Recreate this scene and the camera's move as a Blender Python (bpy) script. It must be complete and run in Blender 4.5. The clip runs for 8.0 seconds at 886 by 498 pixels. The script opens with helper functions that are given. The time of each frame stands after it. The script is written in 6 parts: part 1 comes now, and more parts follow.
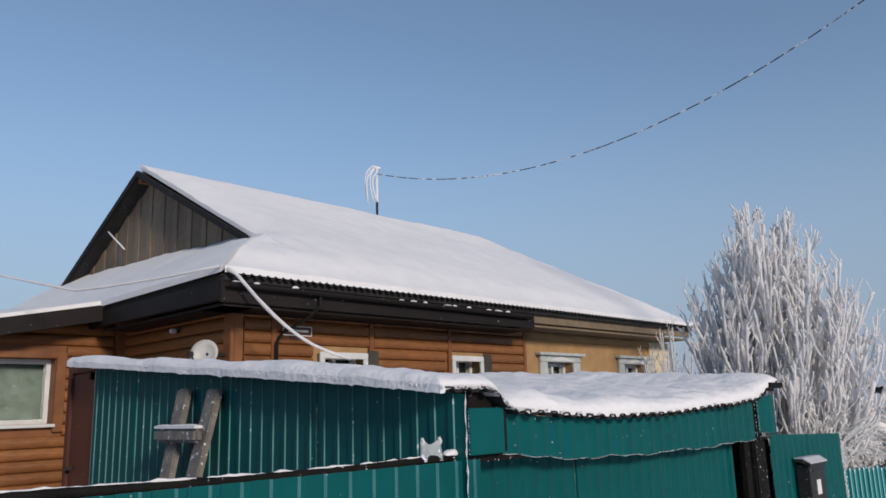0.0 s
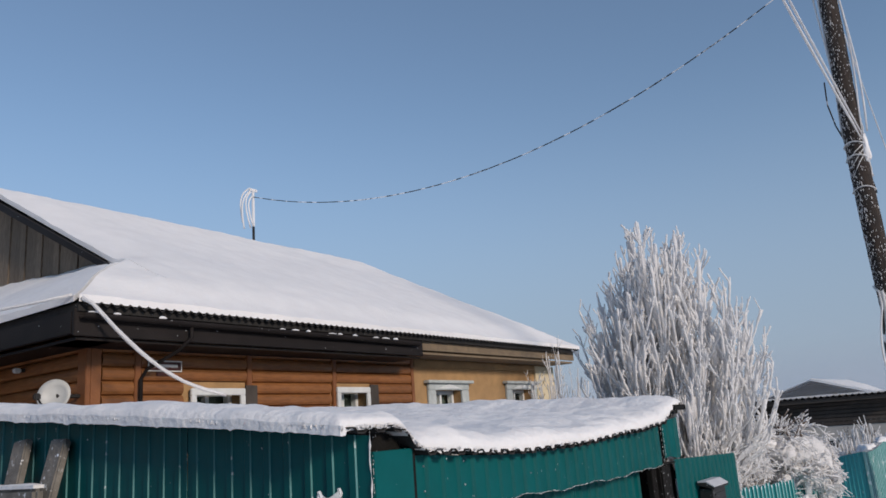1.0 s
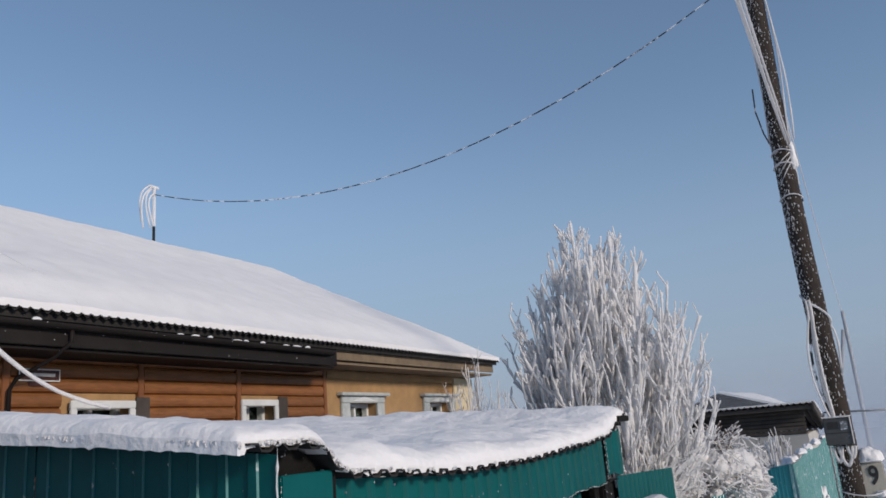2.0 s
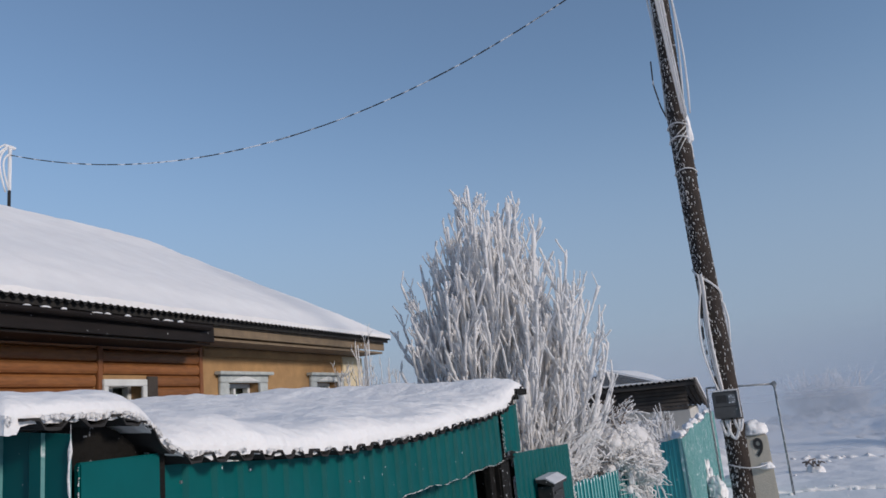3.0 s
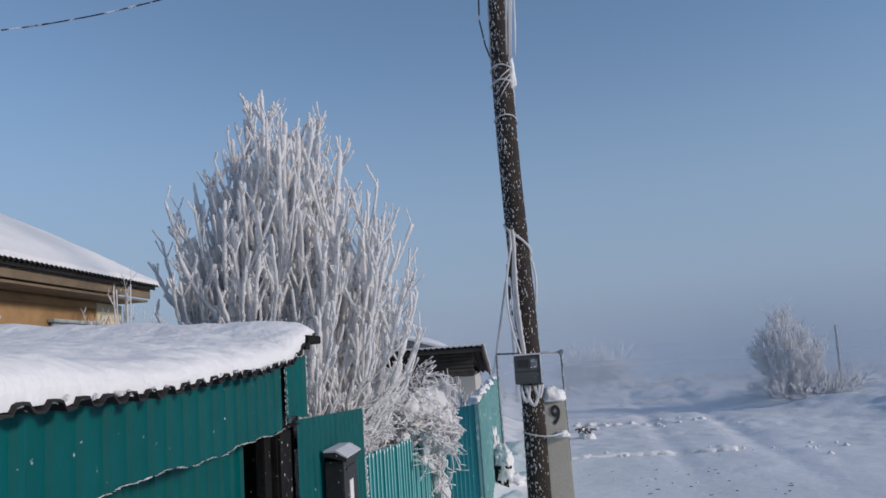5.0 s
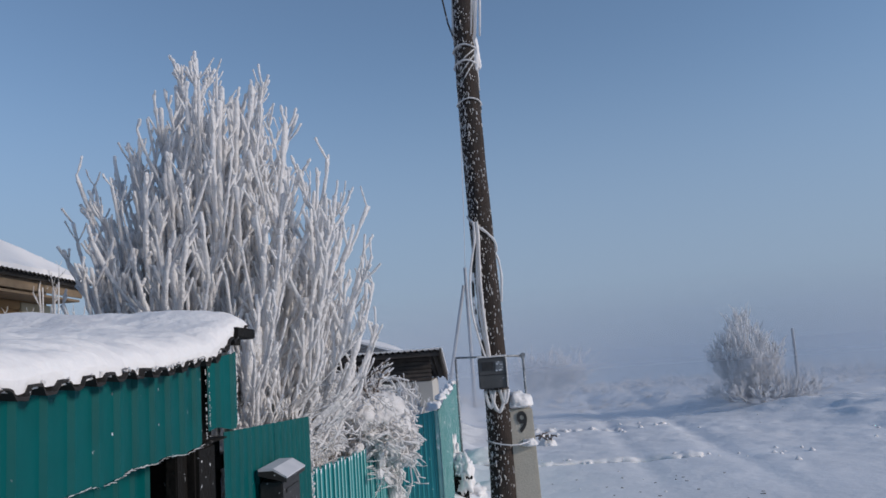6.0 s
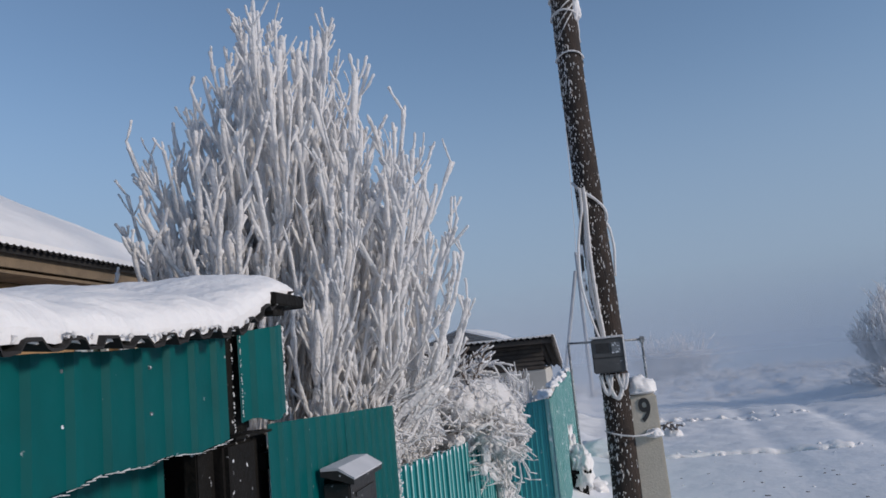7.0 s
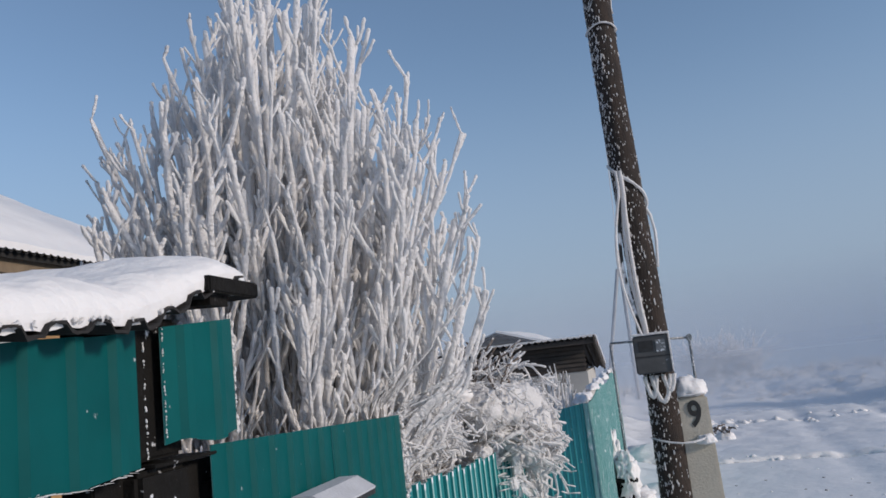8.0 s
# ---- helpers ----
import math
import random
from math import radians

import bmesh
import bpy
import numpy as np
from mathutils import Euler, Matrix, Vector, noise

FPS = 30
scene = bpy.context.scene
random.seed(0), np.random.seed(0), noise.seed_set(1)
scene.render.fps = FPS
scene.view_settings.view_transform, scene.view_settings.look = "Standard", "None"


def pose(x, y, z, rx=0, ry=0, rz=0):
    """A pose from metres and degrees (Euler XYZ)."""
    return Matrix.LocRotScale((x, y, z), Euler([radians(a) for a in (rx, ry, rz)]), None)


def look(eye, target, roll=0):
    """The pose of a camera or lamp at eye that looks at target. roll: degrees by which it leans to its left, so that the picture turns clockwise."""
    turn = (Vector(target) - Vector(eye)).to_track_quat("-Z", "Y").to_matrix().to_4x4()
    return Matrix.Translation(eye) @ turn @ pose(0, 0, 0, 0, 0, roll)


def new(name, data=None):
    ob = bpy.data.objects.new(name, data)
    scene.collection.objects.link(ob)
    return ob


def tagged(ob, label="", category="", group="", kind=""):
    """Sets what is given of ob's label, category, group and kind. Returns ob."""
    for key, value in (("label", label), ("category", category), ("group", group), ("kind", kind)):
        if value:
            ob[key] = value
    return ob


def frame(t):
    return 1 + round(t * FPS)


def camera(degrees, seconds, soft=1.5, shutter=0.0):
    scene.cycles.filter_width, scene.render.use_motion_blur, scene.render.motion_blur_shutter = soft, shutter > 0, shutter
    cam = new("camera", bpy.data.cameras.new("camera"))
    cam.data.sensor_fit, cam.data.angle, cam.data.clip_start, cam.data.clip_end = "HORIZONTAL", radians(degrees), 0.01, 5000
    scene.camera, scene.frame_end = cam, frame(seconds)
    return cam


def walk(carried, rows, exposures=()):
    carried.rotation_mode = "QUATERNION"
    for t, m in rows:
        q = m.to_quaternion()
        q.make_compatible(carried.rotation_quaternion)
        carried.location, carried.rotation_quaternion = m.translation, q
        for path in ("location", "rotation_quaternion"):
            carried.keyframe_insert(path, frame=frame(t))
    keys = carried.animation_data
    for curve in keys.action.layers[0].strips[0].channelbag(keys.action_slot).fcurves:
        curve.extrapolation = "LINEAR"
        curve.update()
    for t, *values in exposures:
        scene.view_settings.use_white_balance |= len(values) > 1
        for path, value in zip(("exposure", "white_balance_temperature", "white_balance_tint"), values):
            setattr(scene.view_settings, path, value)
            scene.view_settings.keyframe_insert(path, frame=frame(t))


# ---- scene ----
cam = camera(59.9, 8.0, soft=1.6)
PATH = [
    (0, (0.19, -0.09, 1.679), (-1.168, 1.321, 2.086), -1.7),
    (0.5, (-0.041, 0.008, 1.732), (-1.181, 1.604, 2.125), -3.1),
    (1, (-0.195, 0.196, 1.731), (-1.298, 1.8, 2.193), -4.3),
    (1.2, (-0.25, 0.277, 1.756), (-1.35, 1.875, 2.242), -4.1),
    (2.3, (-0.737, 0.826, 1.718), (-1.523, 2.613, 2.152), -5.2),
    (2.5, (-0.777, 0.902, 1.705), (-1.498, 2.726, 2.096), -5.4),
    (3, (-0.831, 1.189, 1.708), (-1.497, 3.029, 2.12), -5.7),
    (3.5, (-0.917, 1.426, 1.662), (-1.348, 3.349, 2.002), -5.0),
    (4, (-1.099, 1.752, 1.689), (-1.255, 3.717, 2.03), -4.5),
    (4.2, (-1.135, 1.861, 1.68), (-1.264, 3.836, 1.964), -4.5),
    (5.3, (-1.205, 2.451, 1.632), (-1.366, 4.425, 1.913), -3.8),
    (5.5, (-1.227, 2.574, 1.617), (-1.33, 4.549, 1.914), -3.8),
    (6, (-1.27, 2.923, 1.623), (-1.309, 4.902, 1.911), -4.1),
    (6.5, (-1.234, 3.279, 1.608), (-1.495, 5.236, 1.929), -3.9),
    (7, (-1.24, 3.614, 1.551), (-1.565, 5.566, 1.842), -5.4),
    (7.5, (-1.286, 3.907, 1.559), (-1.619, 5.854, 1.873), -6.0),
    (8, (-1.209, 4.166, 1.528), (-1.636, 6.094, 1.84), -6.4),
]
walk(cam, [(t, look(eye, target, roll)) for t, eye, target, roll in PATH],
     exposures=((0, -0.14, 6480, 10), (2.5, -0.18, 6400, 10), (3.5, -0.20, 6180, 10), (5.5, -0.26, 6120, 10), (7, -0.25, 6230, 10), (8, -0.14, 6370, 10)))

# ---- light ----
SUN_ELEV, SUN_AZ = 20.0, 105.0          # degrees; azimuth clockwise from +y
sun_way = Vector((math.cos(radians(SUN_ELEV)) * math.sin(radians(SUN_AZ)),
                  math.cos(radians(SUN_ELEV)) * math.cos(radians(SUN_AZ)), math.sin(radians(SUN_ELEV))))
world = bpy.data.worlds.new("sky")
scene.world = world
world.use_nodes = True
wt = world.node_tree
sky = wt.nodes.new("ShaderNodeTexSky")
sky.sky_type, sky.sun_disc = "NISHITA", False
sky.sun_elevation, sky.sun_rotation = radians(SUN_ELEV), radians(SUN_AZ)
sky.air_density, sky.dust_density, sky.ozone_density = 1.0, 0.0, 2.0
# frosty haze low over the horizon, the same all round
geo = wt.nodes.new("ShaderNodeTexCoord")
sep = wt.nodes.new("ShaderNodeSeparateXYZ")
hz = wt.nodes.new("ShaderNodeMapRange")
hz.interpolation_type = "SMOOTHERSTEP"
for key, value in (("From Min", -0.02), ("From Max", 0.46), ("To Min", 0.90), ("To Max", 0.10)):
    hz.inputs[key].default_value = value
mixer = wt.nodes.new("ShaderNodeMix")
mixer.data_type = "RGBA"
mixer.inputs["B"].default_value = (2.15, 2.7, 3.65, 1.0)
wt.links.new(geo.outputs["Generated"], sep.inputs["Vector"])
wt.links.new(sep.outputs["Z"], hz.inputs["Value"])
wt.links.new(hz.outputs["Result"], mixer.inputs["Factor"])
wt.links.new(sky.outputs["Color"], mixer.inputs["A"])
wt.links.new(mixer.outputs["Result"], wt.nodes["Background"].inputs["Color"])
wt.nodes["Background"].inputs["Strength"].default_value = 0.142
sun = new("sun", bpy.data.lights.new("sun", "SUN"))
sun.data.energy, sun.data.angle, sun.data.color = 3.0, radians(9.0), (1.0, 0.86, 0.73)
sun.matrix_world = look(sun_way * 60, (0, 0, 0))
scene.view_settings.exposure = -0.14

# ---- materials ----


def mat(name, base, rough=0.6, metal=0.0, second=None, scale=6.0, amount=0.5, grain=0.0, grain_scale=60.0,
        bump=0.2, bump_scale=40.0, stretch=(1, 1, 1), frost=0.0, frost_scale=30.0, spec=0.5, vary=0.0):
    """A surface with variation at two scales, relief, and patches of hoar frost."""
    m = bpy.data.materials.new(name)
    m.use_nodes = True
    nt = m.node_tree
    bs = nt.nodes["Principled BSDF"]
    bs.inputs["Roughness"].default_value = rough
    bs.inputs["Metallic"].default_value = metal
    bs.inputs["Specular IOR Level"].default_value = spec
    tc = nt.nodes.new("ShaderNodeTexCoord")
    mp = nt.nodes.new("ShaderNodeMapping")
    mp.inputs["Scale"].default_value = stretch
    nt.links.new(tc.outputs["Object"], mp.inputs["Vector"])

    def noise_tex(sc, detail=5.0):
        n = nt.nodes.new("ShaderNodeTexNoise")
        n.inputs["Scale"].default_value, n.inputs["Detail"].default_value = sc, detail
        nt.links.new(mp.outputs["Vector"], n.inputs["Vector"])
        return n.outputs["Fac"]

    def ramp(fac, lo, hi):
        r = nt.nodes.new("ShaderNodeMapRange")
        r.inputs["From Min"].default_value, r.inputs["From Max"].default_value = lo, hi
        nt.links.new(fac, r.inputs["Value"])
        return r.outputs["Result"]

    def mix(fac, a, b):
        x = nt.nodes.new("ShaderNodeMix")
        x.data_type = "RGBA"
        for sock, v in ((x.inputs["Factor"], fac), (x.inputs["A"], a), (x.inputs["B"], b)):
            if isinstance(v, bpy.types.NodeSocket):
                nt.links.new(v, sock)
            else:
                sock.default_value = v if not isinstance(v, tuple) else (*v, 1.0)
        return x.outputs["Result"]

    second = second or tuple(c * 0.7 for c in base)
    col = mix(ramp(noise_tex(scale), 0.5 - amount * 0.4, 0.5 + amount * 0.4), base, second)
    if grain:
        dark = nt.nodes.new("ShaderNodeMix")
        dark.data_type, dark.blend_type = "RGBA", "MULTIPLY"
        dark.inputs["Factor"].default_value = grain
        nt.links.new(col, dark.inputs["A"])
        g = nt.nodes.new("ShaderNodeCombineColor")
        gv = ramp(noise_tex(grain_scale), 0.3, 0.7)
        for c in ("Red", "Green", "Blue"):
            nt.links.new(gv, g.inputs[c])
        nt.links.new(g.outputs["Color"], dark.inputs["B"])
        col = dark.outputs["Result"]
    if vary:
        oi = nt.nodes.new("ShaderNodeObjectInfo")
        hs = nt.nodes.new("ShaderNodeHueSaturation")
        nt.links.new(ramp_out(nt, oi.outputs["Random"], 1 - vary, 1 + vary), hs.inputs["Value"])
        nt.links.new(col, hs.inputs["Color"])
        col = hs.outputs["Color"]
    if frost:
        f = ramp(noise_tex(frost_scale, 8.0), 0.72 - frost * 0.45, 0.80 - frost * 0.45)
        col = mix(f, col, (0.80, 0.82, 0.85))
        nt.links.new(ramp_out(nt, f, rough, 0.9), bs.inputs["Roughness"])
    nt.links.new(col, bs.inputs["Base Color"])
    if bump:
        b = nt.nodes.new("ShaderNodeBump")
        b.inputs["Strength"].default_value, b.inputs["Distance"].default_value = bump, 0.02
        nt.links.new(noise_tex(bump_scale, 6.0), b.inputs["Height"])
        nt.links.new(b.outputs["Normal"], bs.inputs["Normal"])
    return m


def ramp_out(nt, fac, lo, hi):
    r = nt.nodes.new("ShaderNodeMapRange")
    r.inputs["To Min"].default_value, r.inputs["To Max"].default_value = lo, hi
    nt.links.new(fac, r.inputs["Value"])
    return r.outputs["Result"]


M = {
    "snow": mat("snow", (0.805, 0.793, 0.788), 0.75, second=(0.745, 0.733, 0.731), scale=3.0, bump=0.5, bump_scale=26.0, spec=0.25),
    "snow_field": mat("snow_field", (0.78, 0.79, 0.81), 0.7, second=(0.66, 0.67, 0.69), scale=0.45, amount=0.8, bump=0.8, bump_scale=6.0, spec=0.25),
    "rime": mat("rime", (0.965, 0.95, 0.945), 0.9, second=(0.925, 0.912, 0.907), scale=34.0, bump=1.0, bump_scale=55.0, spec=0.15),
    "bark": mat("bark", (0.10, 0.075, 0.06), 0.9, second=(0.16, 0.13, 0.11), scale=14.0, bump=0.5, bump_scale=60.0, frost=0.36, frost_scale=24.0),
    "teal": mat("teal", (0.0004, 0.090, 0.090), 0.5, second=(0.0004, 0.084, 0.086), scale=1.6, amount=0.8, grain=0.15, grain_scale=9.0, bump=0.06, bump_scale=14.0, frost=0.012, frost_scale=26.0, vary=0.06, spec=0.16),
    # paler teal: painted sun glint on rib flanks, rime on cut edges
    "teal_glint_rime": mat("teal_glint_rime", (0.02, 0.16, 0.16), 0.6, second=(0.10, 0.25, 0.26), scale=9.0, amount=0.8, bump=0.2, bump_scale=50.0, frost=0.15, frost_scale=14.0),
    "turquoise": mat("turquoise", (0.016, 0.215, 0.225), 0.5, second=(0.010, 0.165, 0.175), scale=2.0, amount=0.8, bump=0.06, bump_scale=14.0, frost=0.05, frost_scale=22.0, spec=0.2),
    "faded_teal": mat("faded_teal", (0.045, 0.34, 0.37), 0.6, second=(0.035, 0.27, 0.30), scale=4.0, amount=0.8, bump=0.1, bump_scale=20.0, frost=0.10, frost_scale=18.0),
    "teal_pale": mat("teal_pale", (0.12, 0.36, 0.35), 0.6, second=(0.30, 0.48, 0.47), scale=3.0, amount=0.9, bump=0.1, bump_scale=20.0, frost=0.34, frost_scale=9.0),
    "tar": mat("tar", (0.006, 0.0055, 0.005), 0.8, second=(0.012, 0.011, 0.010), scale=10.0, bump=0.4, bump_scale=50.0, frost=0.12, frost_scale=36.0, spec=0.15),
    "dark_iron": mat("dark_iron", (0.022, 0.021, 0.021), 0.5, 0.3, second=(0.035, 0.032, 0.03), scale=12.0, bump=0.15, frost=0.12, frost_scale=40.0),
    "log": mat("log", (0.33, 0.135, 0.040), 0.5, second=(0.22, 0.080, 0.024), scale=2.2, amount=0.9, grain=0.35, grain_scale=7.0, bump=0.15, bump_scale=18.0, stretch=(1, 1, 6), vary=0.16),
    "log_trim": mat("log_trim", (0.25, 0.095, 0.03), 0.55, second=(0.17, 0.06, 0.02), scale=5.0, bump=0.15, bump_scale=30.0),
    "ochre": mat("ochre", (0.47, 0.285, 0.125), 0.85, second=(0.36, 0.215, 0.10), scale=1.4, amount=0.9, grain=0.25, grain_scale=5.0, bump=0.2, bump_scale=35.0),
    "plank_brown": mat("plank_brown", (0.26, 0.19, 0.12), 0.85, second=(0.18, 0.135, 0.09), scale=3.0, amount=0.9, grain=0.3, grain_scale=8.0, bump=0.2),
    "cream": mat("cream", (0.66, 0.56, 0.38), 0.8, second=(0.55, 0.46, 0.30), scale=3.0, bump=0.15),
    "fascia": mat("fascia", (0.015, 0.0125, 0.012), 0.6, second=(0.022, 0.018, 0.017), scale=3.0, bump=0.1, frost=0.03, spec=0.12),
    "grey_wood": mat("grey_wood", (0.27, 0.205, 0.145), 0.85, second=(0.18, 0.135, 0.095), scale=3.0, amount=0.9, grain=0.45, grain_scale=9.0, bump=0.35, bump_scale=22.0, stretch=(9, 9, 1), vary=0.2),
    "old_wood": mat("old_wood", (0.27, 0.25, 0.22), 0.9, second=(0.17, 0.155, 0.14), scale=5.0, amount=0.9, grain=0.4, grain_scale=14.0, bump=0.4, bump_scale=40.0, frost=0.25, frost_scale=30.0),
    "shed_wood": mat("shed_wood", (0.075, 0.062, 0.052), 0.85, second=(0.045, 0.037, 0.032), scale=4.0, bump=0.4, bump_scale=20.0, vary=0.2),
    "slate": mat("slate", (0.020, 0.019, 0.019), 0.8, second=(0.034, 0.032, 0.031), scale=8.0, bump=0.2, frost=0.05, spec=0.2),
    "white_paint": mat("white_paint", (0.70, 0.71, 0.70), 0.5, second=(0.60, 0.61, 0.60), scale=7.0, bump=0.08),
    "blue_white": mat("blue_white", (0.56, 0.59, 0.575), 0.6, second=(0.42, 0.45, 0.44), scale=8.0, grain=0.2, bump=0.2),
    "brown_door": mat("brown_door", (0.085, 0.026, 0.018), 0.45, second=(0.065, 0.02, 0.015), scale=5.0, bump=0.1, frost=0.05),
    "pole_wood": mat("pole_wood", (0.060, 0.038, 0.027), 0.85, second=(0.013, 0.011, 0.010), scale=3.5, amount=0.9, grain=0.5, grain_scale=9.0, bump=0.7, bump_scale=26.0, stretch=(6, 6, 1), frost=0.10, frost_scale=11.0),
    "rag_cloth": mat("rag_cloth", (0.42, 0.45, 0.46), 0.85, second=(0.25, 0.29, 0.30), scale=18.0, bump=0.4, bump_scale=60.0, frost=0.3, frost_scale=40.0),
    # dark green-grey that paints the unlit room seen through the windows
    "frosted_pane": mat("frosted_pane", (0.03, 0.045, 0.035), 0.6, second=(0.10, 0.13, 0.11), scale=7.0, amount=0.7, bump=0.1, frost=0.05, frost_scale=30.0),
    "concrete": mat("concrete", (0.56, 0.51, 0.425), 0.85, second=(0.47, 0.43, 0.355), scale=6.0, amount=0.8, grain=0.10, grain_scale=50.0, bump=0.25, bump_scale=60.0),
    "grey_box": mat("grey_box", (0.085, 0.085, 0.085), 0.5, second=(0.06, 0.06, 0.06), scale=9.0, bump=0.1, frost=0.10, frost_scale=22.0),
    "black_paint": mat("black_paint", (0.015, 0.015, 0.015), 0.6, second=(0.03, 0.03, 0.03), scale=20.0, bump=0.1),
    "paper": mat("paper", (0.72, 0.71, 0.68), 0.8, second=(0.62, 0.61, 0.58), scale=12.0, bump=0.05),
    "cable": mat("cable", (0.02, 0.02, 0.022), 0.6, second=(0.03, 0.03, 0.03), scale=9.0, bump=0.1, frost=0.50, frost_scale=7.0),
    "galv": mat("galv", (0.20, 0.21, 0.22), 0.5, 0.5, second=(0.14, 0.145, 0.15), scale=10.0, bump=0.1, frost=0.38, frost_scale=60.0),
    # frosted timber lightened in colour to paint the haze of distance
    "rimed_timber": mat("rimed_timber", (0.30, 0.31, 0.33), 0.9, second=(0.42, 0.43, 0.46), scale=5.0, bump=0.3, frost=0.2, frost_scale=12.0),
    "lid_frost": mat("lid_frost", (0.42, 0.43, 0.46), 0.8, second=(0.56, 0.57, 0.60), scale=9.0, amount=0.8, bump=0.25, bump_scale=90.0, spec=0.2),
    "dish_paint": mat("dish_paint", (0.55, 0.55, 0.53), 0.5, second=(0.45, 0.45, 0.43), scale=6.0, bump=0.05),
    "pale_wall": mat("pale_wall", (0.50, 0.48, 0.44), 0.85, second=(0.40, 0.385, 0.36), scale=2.0, bump=0.2),
}
for key, weight in (("snow", 0.2),):
    soft_bsdf = M[key].node_tree.nodes["Principled BSDF"]
    soft_bsdf.inputs["Subsurface Weight"].default_value = weight
    soft_bsdf.inputs["Subsurface Radius"].default_value = (1.0, 0.9, 0.85)
    soft_bsdf.inputs["Subsurface Scale"].default_value = 0.03
rn = M["rime"].node_tree
trans, both = rn.nodes.new("ShaderNodeBsdfTranslucent"), rn.nodes.new("ShaderNodeMixShader")
trans.inputs["Color"].default_value = (0.97, 0.96, 0.955, 1.0)
both.inputs["Fac"].default_value = 0.18
rn.links.new(rn.nodes["Principled BSDF"].outputs["BSDF"], both.inputs[1])
rn.links.new(trans.outputs["BSDF"], both.inputs[2])
clear, fuzz = rn.nodes.new("ShaderNodeBsdfTransparent"), rn.nodes.new("ShaderNodeMixShader")
fuzz.inputs["Fac"].default_value = 0.22
rn.links.new(both.outputs["Shader"], fuzz.inputs[1])
rn.links.new(clear.outputs["BSDF"], fuzz.inputs[2])
rn.links.new(fuzz.outputs["Shader"], rn.nodes["Material Output"].inputs["Surface"])
glass = bpy.data.materials.new("glass")
glass.use_nodes = True
gb = glass.node_tree.nodes["Principled BSDF"]
gb.inputs["Base Color"].default_value = (0.9, 0.95, 0.95, 1)
gb.inputs["Roughness"].default_value, gb.inputs["Transmission Weight"].default_value, gb.inputs["IOR"].default_value = 0.03, 1.0, 1.18
M["glass"] = glass

# ---- mesh helpers ----


def slots(ob, materials):
    for m in materials if isinstance(materials, (list, tuple)) else [materials]:
        ob.data.materials.append(M[m])
    return ob


def part(name, bm, material, parent=None, label="", smooth=False):
    """Links a bmesh as one mesh object, under parent if given."""
    me = bpy.data.meshes.new(name)
    bmesh.ops.recalc_face_normals(bm, faces=bm.faces)
    bm.to_mesh(me)
    bm.free()
    if smooth:
        for p in me.polygons:
            p.use_smooth = True
    ob = slots(new(name, me), material)
    ob.parent = parent
    return tagged(ob, label)


def raw(name, verts, faces, material, parent=None, label="", smooth=False, index=None):
    me = bpy.data.meshes.new(name)
    me.from_pydata(verts, [], faces)
    if index:
        me.polygons.foreach_set("material_index", index)
    if smooth:
        me.polygons.foreach_set("use_smooth", [True] * len(me.polygons))
    me.update()
    ob = slots(new(name, me), material)
    ob.parent = parent
    return tagged(ob, label)


def thing(name, label, category, group="", kind="", at=(0, 0, 0)):
    e = new(name)
    e.location = at
    e.empty_display_size = 0.1
    return tagged(e, label, category, group, kind)


def box(bm, lo, hi, bevel=0.0, m=None):
    lo, hi = Vector(lo), Vector(hi)
    r = bmesh.ops.create_cube(bm, size=1.0)
    vs = r["verts"]
    for v in vs:
        v.co = Vector(((lo.x + hi.x) / 2 + v.co.x * (hi.x - lo.x), (lo.y + hi.y) / 2 + v.co.y * (hi.y - lo.y), (lo.z + hi.z) / 2 + v.co.z * (hi.z - lo.z)))
    if bevel:
        es = list({e for v in vs for e in v.link_edges})
        bevelled = bmesh.ops.bevel(bm, geom=es, offset=bevel, segments=2, affect="EDGES")
        vs = list({v for f in bevelled["faces"] for v in f.verts} | {v for v in vs if v.is_valid})
    if m is not None:
        for v in vs:
            v.co = m @ v.co
    return bm


def boxed(lo, hi, bevel=0.0, m=None):
    return box(bmesh.new(), lo, hi, bevel, m)


def tube_data(points, radii, sides=6, wobble=0.0, rng=random, cap=True):
    """Verts and faces of a tube along points."""
    pts = [Vector(p) for p in points]
    n = len(pts)
    if not isinstance(radii, (list, tuple)):
        radii = [radii] * n
    verts, faces = [], []
    ref = Vector((0.31, 0.87, 0.39))
    for i, p in enumerate(pts):
        d = (pts[min(i + 1, n - 1)] - pts[max(i - 1, 0)]).normalized()
        a = d.cross(ref)
        if a.length < 0.05:
            a = d.cross(Vector((1, 0, 0)))
        a.normalize()
        b = d.cross(a)
        for k in range(sides):
            w = 2 * math.pi * k / sides
            r = radii[i] * (1 + (rng.uniform(-wobble, wobble) if wobble else 0))
            verts.append(p + a * (math.cos(w) * r) + b * (math.sin(w) * r))
    for i in range(n - 1):
        for k in range(sides):
            q = (k + 1) % sides
            faces.append((i * sides + k, i * sides + q, (i + 1) * sides + q, (i + 1) * sides + k))
    if cap:
        faces.append(tuple(range(sides - 1, -1, -1)))
        faces.append(tuple(range((n - 1) * sides, n * sides)))
    return verts, faces


def tube(name, points, radii, material, parent=None, label="", sides=8, wobble=0.0, rng=random):
    v, f = tube_data(points, radii, sides, wobble, rng)
    return raw(name, v, f, material, parent, label, smooth=True)


